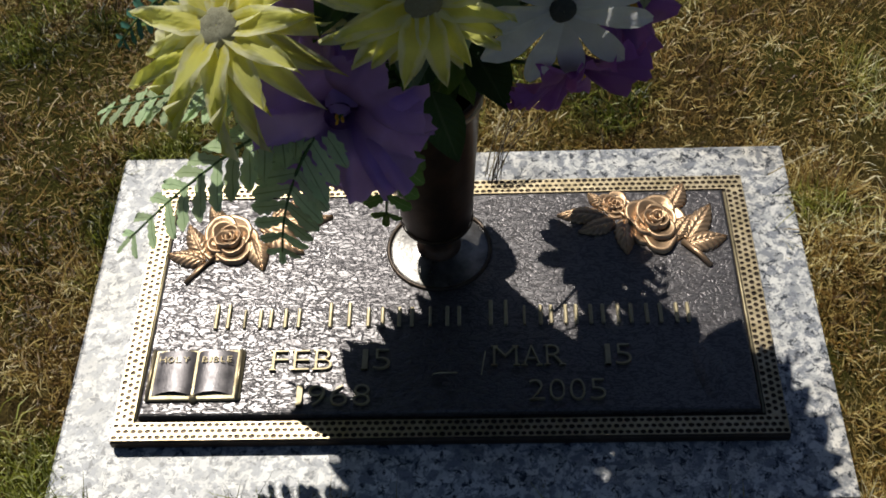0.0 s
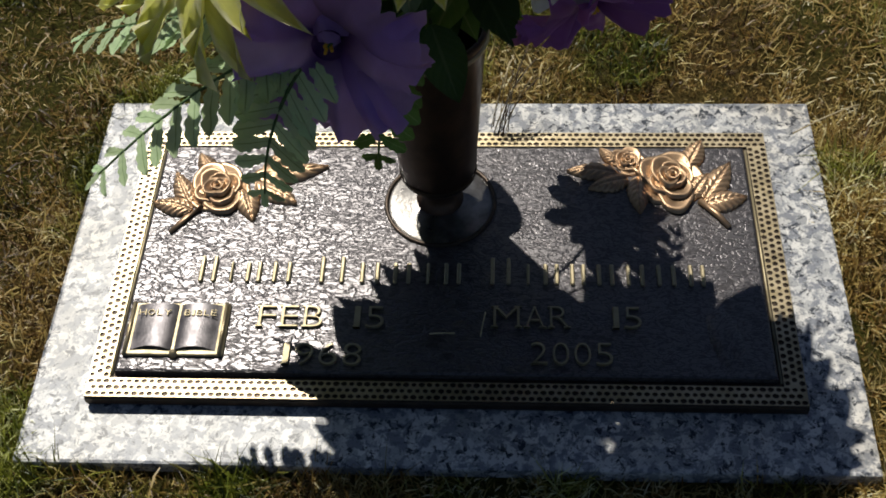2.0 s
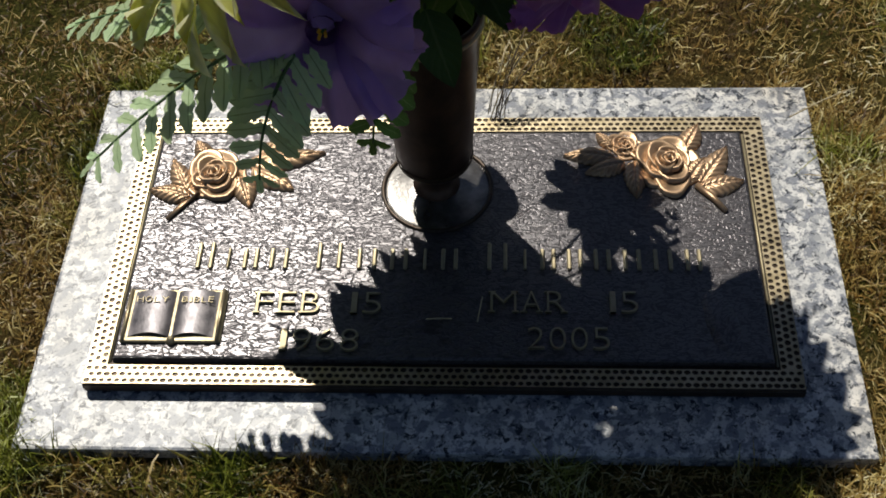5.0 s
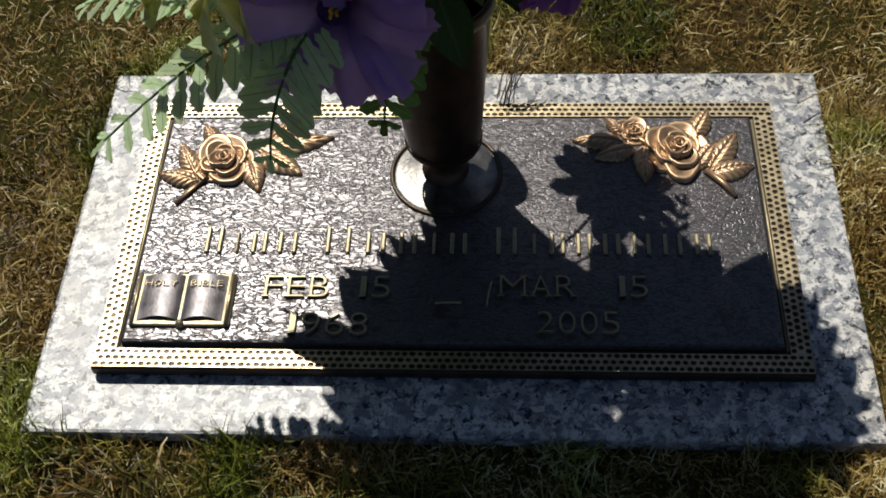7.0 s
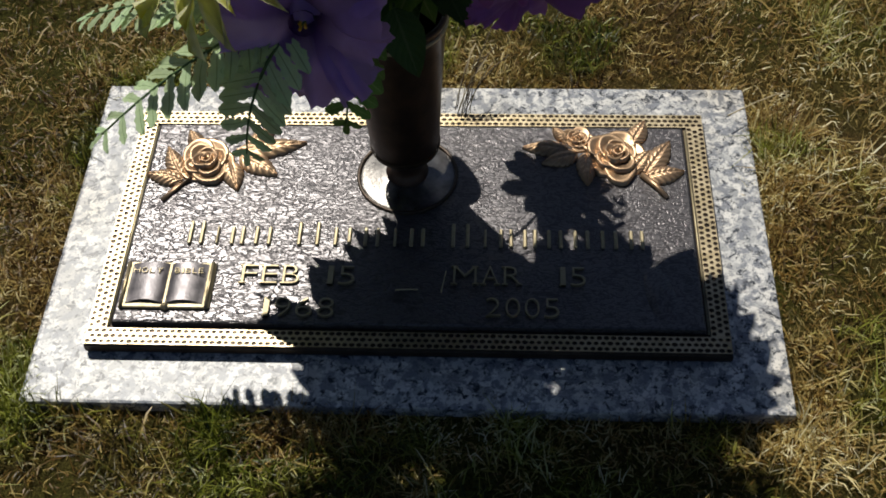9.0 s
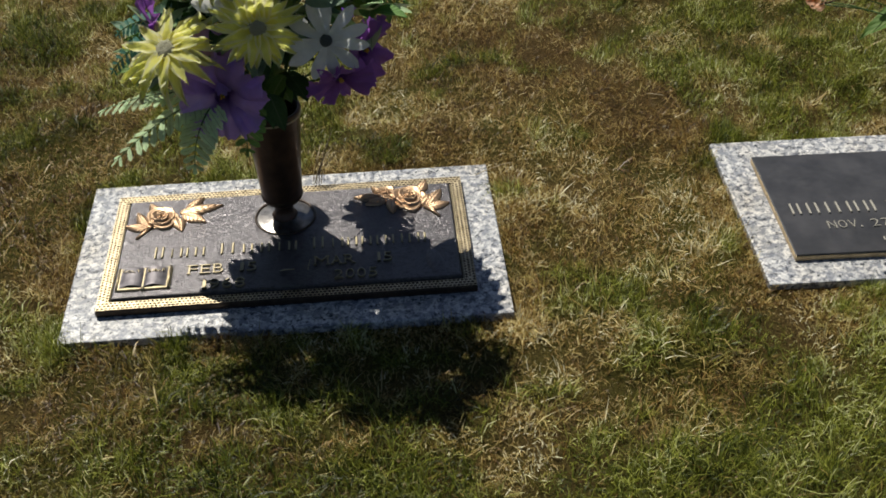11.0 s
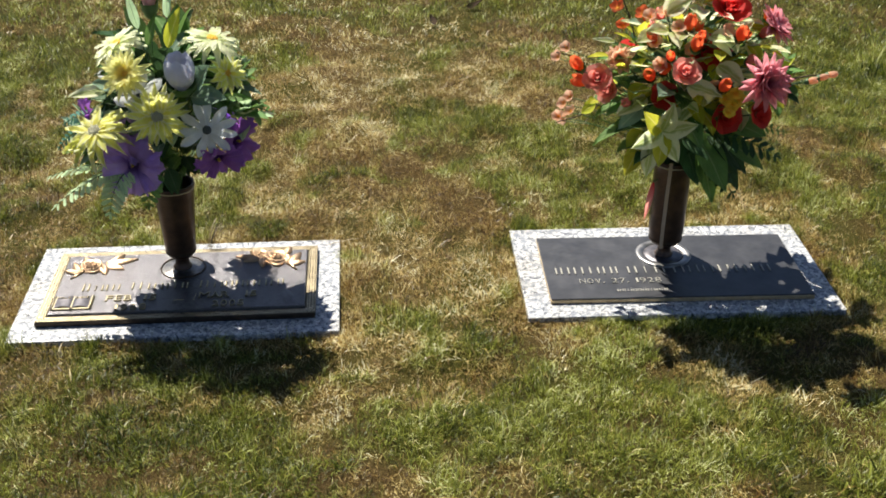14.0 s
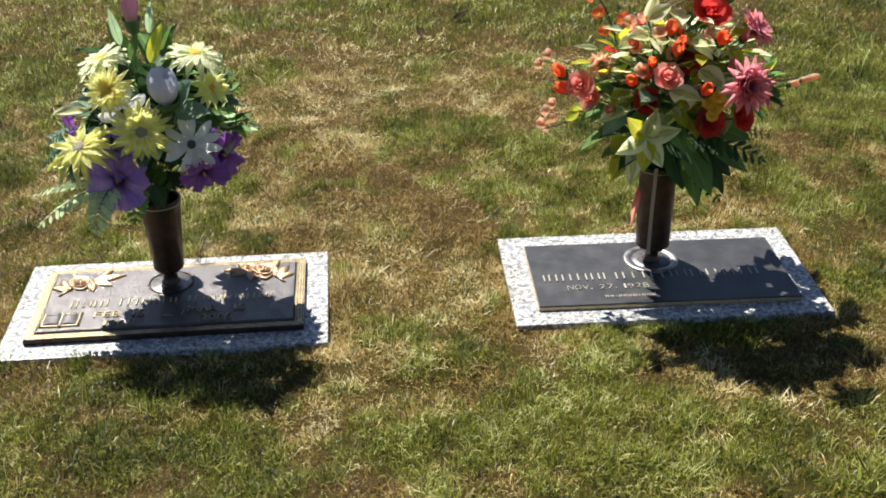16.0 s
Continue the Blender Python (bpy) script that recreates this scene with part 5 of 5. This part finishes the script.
def red_bouquet():
    b = Bunch("flower_bouquet", (V2[0], V2[1], 0.268), (V2[0], V2[1], 0.255), "cloth bouquet of red roses, orange buds and pale leaves")
    b.gaps = [(1.06, -0.38, 0.0, 0.05), (1.12, -0.44, 0.0, 0.05), (1.20, -0.48, 0.0, 0.05)]
    b.rose((0.922, -0.020, 0.495), (-0.25, -0.85, 0.35), 0.019, CORAL, "coral red rose")
    b.rose((1.080, -0.128, 0.545), (0.0, -0.85, 0.45), 0.019, CORAL, "open coral rose")
    b.rose((1.195, -0.010, 0.640), (0.1, -0.75, 0.60), 0.026, RED, "large red rose high in the bunch")
    b.rose((1.135, 0.05, 0.690), (0.0, -0.3, 0.95), 0.026, RED, "red rose on top")
    b.rose((1.150, -0.02, 0.545), (0.2, -0.7, 0.2), 0.026, RED, "dark red rose set deep in the bunch")
    b.rose((1.062, -0.050, 0.462), (0.1, -0.9, 0.0), 0.019, RED, "bright red rose")
    b.rose((1.190, -0.085, 0.425), (0.1, -0.9, -0.15), 0.021, RED, "red rose low in the bunch")
    b.rose((1.255, -0.105, 0.438), (0.4, -0.85, -0.1), 0.018, RED, "red rose")
    b.rose((1.310, -0.060, 0.470), (0.8, -0.5, 0.0), 0.018, CORAL, "coral rose at the side")
    b.rose((0.95, 0.0, 0.46), (-0.7, -0.5, -0.1), 0.018, CORAL, "coral rose")
    b.daisy((1.232, -0.165, 0.535), (0.25, -0.92, 0.25), 0.062, ROSE_PINK, EYE_DARK, "dusty pink dahlia", 15, "point", 0.30, 0.12, 4, 0.10, 0.04, 0.40)
    b.daisy((1.285, -0.03, 0.605), (0.6, -0.4, 0.6), 0.052, ROSE_PINK, EYE_DARK, "dusty pink dahlia", 11, "point", 0.42, 0.10, 3, 0.12, 0.02, 0.25)
    b.daisy((0.972, 0.0, 0.525), (-0.2, -0.7, 0.65), 0.036, PEACH, EYE_ORANGE, "peach pink blossom", 10, "point", 0.45, 0.25, 3, 0.15, 0.08, 0.3)
    for at, way in (((1.028, -0.050, 0.500), (-0.3, -0.6, 0.7)), ((1.045, -0.060, 0.520), (0.2, -0.7, 0.6)), ((1.035, -0.02, 0.560), (-0.2, -0.3, 0.9)),
                    ((1.105, -0.09, 0.575), (0, -0.4, 0.9)), ((1.100, -0.04, 0.600), (0.1, -0.2, 0.95)), ((1.16, -0.12, 0.50), (0.1, -0.6, 0.7)), ((0.890, -0.01, 0.51), (-0.6, -0.2, 0.7)), ((0.905, 0.0, 0.475), (-0.8, -0.2, 0.4)),
                    ((1.305, -0.02, 0.47), (0.8, -0.3, 0.2)), ((1.24, 0.02, 0.655), (0.3, -0.2, 0.9)), ((1.215, 0.03, 0.70), (0.2, -0.1, 0.9)), ((1.19, -0.10, 0.60), (0.1, -0.5, 0.8))):
        b.bud(at, way, 0.016, 0.040, ORANGE, "orange-red bud")
    for at in ((0.998, 0.10, 0.565), (0.985, 0.11, 0.605), (0.970, 0.12, 0.640), (1.035, 0.08, 0.600), (1.050, 0.07, 0.585)):
        b.blossom(at, (-0.4, -0.4, 0.8), 0.020, ORANGE, "small orange blossom on a spray", 5)
    for at in ((0.842, 0.02, 0.528), (0.862, 0.03, 0.545), (0.868, 0.06, 0.405), (0.880, 0.05, 0.425), (0.858, 0.06, 0.375), (0.872, 0.07, 0.362), (0.885, 0.06, 0.385)):
        b.blossom(at, (-0.6, -0.5, 0.6), 0.017, PEACH, "small peach blossom on a side spray", 5)
    for at in ((1.360, -0.064, 0.492), (1.385, -0.060, 0.498), (1.405, -0.055, 0.502)):
        b.bud(at, (0.95, -0.1, 0.2), 0.009, 0.026, PEACH, "tiny pale pink bud on a side spray")
    for at in ((1.185, -0.122, 0.468), (1.200, -0.120, 0.480), (1.172, -0.118, 0.482), (1.190, -0.125, 0.495), (1.178, -0.125, 0.455)):
        b.blossom(at, (0.0, -0.9, 0.3), 0.017, GOLDEN, "small golden blossom", 6)
    # pale pointed leaves like a star
    for k, (a, mat) in enumerate(((200, LEAF_PALE), (265, LEAF_LIME), (300, LEAF_PALE), (20, LEAF_PALE), (80, LEAF_PALE), (130, LEAF_LIME))):
        b.leaf((1.050, -0.105, 0.405), (math.cos(radians(a)), -0.5, math.sin(radians(a))), 0.075, 0.042, mat, "", -0.2, (0, -1, 0.2))
    for a, c, w, mat in (((1.035, -0.02, 0.590), (0.990, -0.05, 0.585), 0.034, LEAF_PALE), ((1.060, -0.03, 0.60), (1.010, -0.06, 0.615), 0.034, LEAF_PALE), ((1.065, 0.0, 0.62), (1.075, -0.01, 0.685), 0.030, LEAF_PALE),
                         ((1.070, -0.02, 0.61), (1.115, -0.06, 0.600), 0.044, LEAF_PALE), ((1.060, -0.02, 0.63), (1.105, -0.02, 0.665), 0.030, LEAF_PALE), ((1.15, -0.04, 0.59), (1.185, -0.09, 0.600), 0.042, LEAF_PALE),
                         ((1.21, -0.03, 0.58), (1.225, -0.06, 0.625), 0.034, LEAF_PALE), ((1.24, -0.02, 0.60), (1.285, -0.05, 0.610), 0.024, LEAF_LIME), ((1.16, -0.08, 0.54), (1.205, -0.13, 0.520), 0.050, LEAF_PALE),
                         ((1.06, -0.08, 0.49), (1.030, -0.13, 0.500), 0.044, LEAF_TEAL), ((1.10, -0.09, 0.50), (1.150, -0.14, 0.505), 0.044, LEAF_PALE), ((1.03, -0.02, 0.45), (0.960, -0.07, 0.435), 0.044, LEAF_PALE),
                         ((1.02, -0.03, 0.43), (0.965, -0.06, 0.395), 0.040, LEAF_TEAL), ((1.03, -0.02, 0.37), (0.995, -0.05, 0.335), 0.046, LEAF_LIME), ((1.03, -0.02, 0.34), (0.995, -0.04, 0.275), 0.042, LEAF_LIME),
                         ((1.05, -0.03, 0.35), (1.035, -0.07, 0.285), 0.040, LEAF_PALE), ((1.10, -0.06, 0.43), (1.135, -0.12, 0.375), 0.052, LEAF_GREEN), ((1.13, -0.05, 0.44), (1.165, -0.10, 0.415), 0.060, LEAF_LIME),
                         ((1.20, -0.04, 0.40), (1.290, -0.09, 0.385), 0.062, LEAF_GREEN), ((1.15, -0.02, 0.36), (1.225, -0.07, 0.245), 0.070, LEAF_GREEN), ((1.13, 0.0, 0.34), (1.165, -0.05, 0.245), 0.060, LEAF_DARK),
                         ((1.18, -0.01, 0.36), (1.285, -0.03, 0.265), 0.060, LEAF_DARK), ((1.12, -0.03, 0.35), (1.165, -0.08, 0.330), 0.030, LEAF_DARK), ((0.93, 0.02, 0.42), (0.900, 0.03, 0.395), 0.030, LEAF_LIME),
                         ((0.93, 0.02, 0.43), (0.915, 0.0, 0.432), 0.022, LEAF_LIME), ((0.95, 0.0, 0.50), (0.900, -0.01, 0.480), 0.022, LEAF_LIME), ((0.97, 0.05, 0.55), (0.925, 0.05, 0.560), 0.014, LEAF_PALE), ((1.30, 0.0, 0.45), (1.345, -0.01, 0.415), 0.040, LEAF_LIME)):
        b.leaf_to(a, c, w, mat)
    b.frond([(1.16, 0.0, 0.36), (1.24, -0.05, 0.37), (1.315, -0.08, 0.33)], 0.040, 0.016, LEAF_DARK, "dark green fern frond", 9)
    b.frond([(1.18, 0.02, 0.37), (1.28, 0.02, 0.38), (1.365, 0.02, 0.34)], 0.026, 0.010, LEAF_GREEN, "thin green fern frond", 11)
    b.frond([(1.13, 0.02, 0.34), (1.19, -0.03, 0.32), (1.24, -0.05, 0.225)], 0.040, 0.016, LEAF_DARK, "dark green fern frond hanging down", 8)
    b.leaf_to((1.080, 0.03, 0.22), (1.069, 0.025, 0.125), 0.015, CORAL, "faded red ribbon end hanging beside the vase", (0, -1, 0))
    b.daisy((1.15, 0.22, 0.50), (0, 0.9, 0.3), 0.06, ROSE_PINK, EYE_DARK, "dusty pink dahlia", 12, "point", 0.42, 0.05, 3, 0.12, 0.02, 0.25)
    b.rose((1.03, 0.20, 0.47), (-0.5, 0.8, 0.1), 0.023, RED, "red rose")
    b.rose((1.25, 0.18, 0.48), (0.6, 0.7, 0.1), 0.023, CORAL, "coral rose")
    for x0, y0, z0, x1, y1, z1 in ((1.03, 0.08, 0.50, 0.968, 0.12, 0.660), (1.09, 0.05, 0.55, 1.07, 0.05, 0.68), (1.20, 0.03, 0.60, 1.24, 0.02, 0.74), (0.95, 0.03, 0.46, 0.838, 0.02, 0.54), (0.94, 0.05, 0.40, 0.855, 0.065, 0.36), (1.30, -0.05, 0.48, 1.41, -0.055, 0.505)):
        v, f = tube(bend(Vector((x0, y0, z0)) - b.base, Vector((x1, y1, z1)) - b.base, 0.005), 0.0016, 5)
        part("twig", Shape().add(v, f).mesh("twig", [TWIG]), b.ob, None, "dark wiry twig")
    rnd = random.Random(5)
    for k in range(46):
        a, e = rnd.uniform(-1.25, 1.25), rnd.uniform(-0.25, 1.2)
        d = Vector((math.sin(a) * math.cos(e), -math.cos(a) * math.cos(e), math.sin(e)))
        q = rnd.uniform(0.78, 1.05)
        at = (V2[0] + d.x * 0.235 * q, V2[1] + 0.01 + d.y * 0.185 * q, 0.465 + d.z * 0.185 * q)
        if k % 4 == 0:
            b.blossom(at, d, 0.019, PEACH, "small peach blossom", 6)
        elif k % 4 == 1:
            b.bud(at, d + Vector((0, 0, 0.5)), 0.012, 0.030, ORANGE if k % 8 == 1 else CORAL, "small orange-red bud")
        else:
            b.leaf(Vector(at) - d * 0.03, d + Vector((rnd.uniform(-0.9, 0.9), rnd.uniform(-0.3, 0.3), rnd.uniform(-0.4, 0.8))), 0.05, 0.026, (LEAF_PALE, LEAF_LIME, LEAF_GREEN, LEAF_GREEN)[k // 2 % 4])
    for k in range(64):
        a, e = rnd.uniform(-1.5, 1.5), rnd.uniform(-0.55, 1.25)
        d = Vector((math.sin(a) * math.cos(e), -math.cos(a) * math.cos(e), math.sin(e)))
        at = Vector((V2[0] + d.x * 0.165, V2[1] + 0.01 + d.y * 0.125, 0.455 + d.z * 0.140))
        way = d * 0.8 + Vector((rnd.uniform(-0.9, 0.9), rnd.uniform(-0.4, 0.2), rnd.uniform(-0.5, 0.7)))
        if b.shades(at, way, 0.06):
            continue
        b.leaf(at, way, 0.06, 0.036, (LEAF_PALE, LEAF_GREEN, LEAF_LIME, LEAF_PALE, LEAF_PALE, LEAF_TEAL)[k % 6])
    for k in range(40):
        a, e = rnd.uniform(-1.3, 1.3), rnd.uniform(0.0, 1.3)
        d = Vector((math.sin(a) * math.cos(e), -math.cos(a) * math.cos(e), math.sin(e)))
        at = Vector((V2[0] - 0.01 + d.x * 0.19, V2[1] + 0.01 + d.y * 0.15, 0.485 + d.z * 0.165))
        way = (d.x + rnd.uniform(-0.6, 0.6), d.y + rnd.uniform(-0.3, 0.3), rnd.uniform(-0.25, 0.35))
        if b.shades(at, way, 0.055):
            continue
        b.leaf(at, way, 0.055, 0.030, (LEAF_PALE, CREAM, LEAF_PALE, LEAF_LIME)[k % 4])
    for a, c, w, mat in (((1.16, -0.02, 0.34), (1.205, -0.05, 0.200), 0.055, LEAF_GREEN), ((1.19, 0.0, 0.34), (1.275, -0.02, 0.215), 0.055, LEAF_DARK), ((1.17, 0.02, 0.33), (1.235, 0.03, 0.195), 0.055, LEAF_GREEN), ((1.20, -0.03, 0.36), (1.310, -0.06, 0.290), 0.050, LEAF_GREEN)):
        b.leaf_to(a, c, w, mat)
    b.filler((V2[0], V2[1] - 0.02, 0.47), (0.25, 0.22, 0.23), [LEAF_GREEN, LEAF_DARK, LEAF_PALE, LEAF_GREEN, LEAF_LIME], 120, (0.06, 0.07), 0.040)
    b.filler((1.285, 0.235, 0.43), (0.09, 0.07, 0.07), [LEAF_GREEN, LEAF_DARK, LEAF_TEAL], 40, (0.06, 0.07), 0.042)
    b.filler((1.345, 0.090, 0.430), (0.08, 0.08, 0.08), [LEAF_GREEN, LEAF_LIME, LEAF_DARK], 30, (0.05, 0.06), 0.034)
    b.skirt((V2[0], V2[1], 0.35), 0.10, 30, [LEAF_DARK, LEAF_GREEN, LEAF_DARK], -40, 220)


mixed_bouquet()
red_bouquet()


# ---- small things on the ground ----
def dry_sprig(at, way, n, label):
    ob = thing("dried_sprig", at, label, "sprig")
    rnd = random.Random(n)
    for k in range(n):
        e = Vector(way) * rnd.uniform(0.5, 1.0) + Vector((rnd.uniform(-0.02, 0.02), rnd.uniform(-0.02, 0.02), rnd.uniform(0.0, 0.02)))
        v, f = tube(bend((rnd.uniform(-0.01, 0.01), rnd.uniform(-0.01, 0.01), 0.001), e, 0.006, 6), 0.0006, 4)
        part("stalk", Shape().add(v, f).mesh("stalk", [TWIG if k % 3 else STRAW]), ob)


dry_sprig((0.045, 0.150, 0.0165), (0.035, 0.06, 0.05), 14, "dried dark grass sprig leaning on the plaque behind the vase")


def fallen_leaf(at, turn, size, mat, label):
    me = petal(size, size * 0.5, "leaf", 0.25, 0.3, 0.06, int(turn), 8, 6).mesh("fallen_leaf", [mat])
    ob = new("fallen_leaf", me)
    ob.matrix_basis = pose(at[0], at[1], at[2], 8, -10, turn)
    tagged(ob, label, "leaf", "fallen leaves")


fallen_leaf((0.70, 1.84, -0.002), 100, 0.06, DEAD, "curled dead brown leaf lying on the lawn")
fallen_leaf((0.84, 2.02, -0.002), 30, 0.07, DEAD, "curled dead brown leaf lying on the lawn")


def straw(a, b):
    v, f = tube(bend(a, b, 0.002, 4), 0.0007, 4)
    tagged(new("straw", Shape().add(v, f).mesh("straw", [STRAW])), "single bleached straw fallen on the ground", "straw", "loose straws")


straw((-0.012, -0.088, 0.0195), (0.010, -0.087, 0.0195))
straw((0.032, -0.090, 0.0195), (0.036, -0.066, 0.0215))
straw((0.70, 0.42, -0.004), (0.735, 0.40, 0.002))
straw((0.405, 0.20, 0.003), (0.33, 0.148, 0.0175))
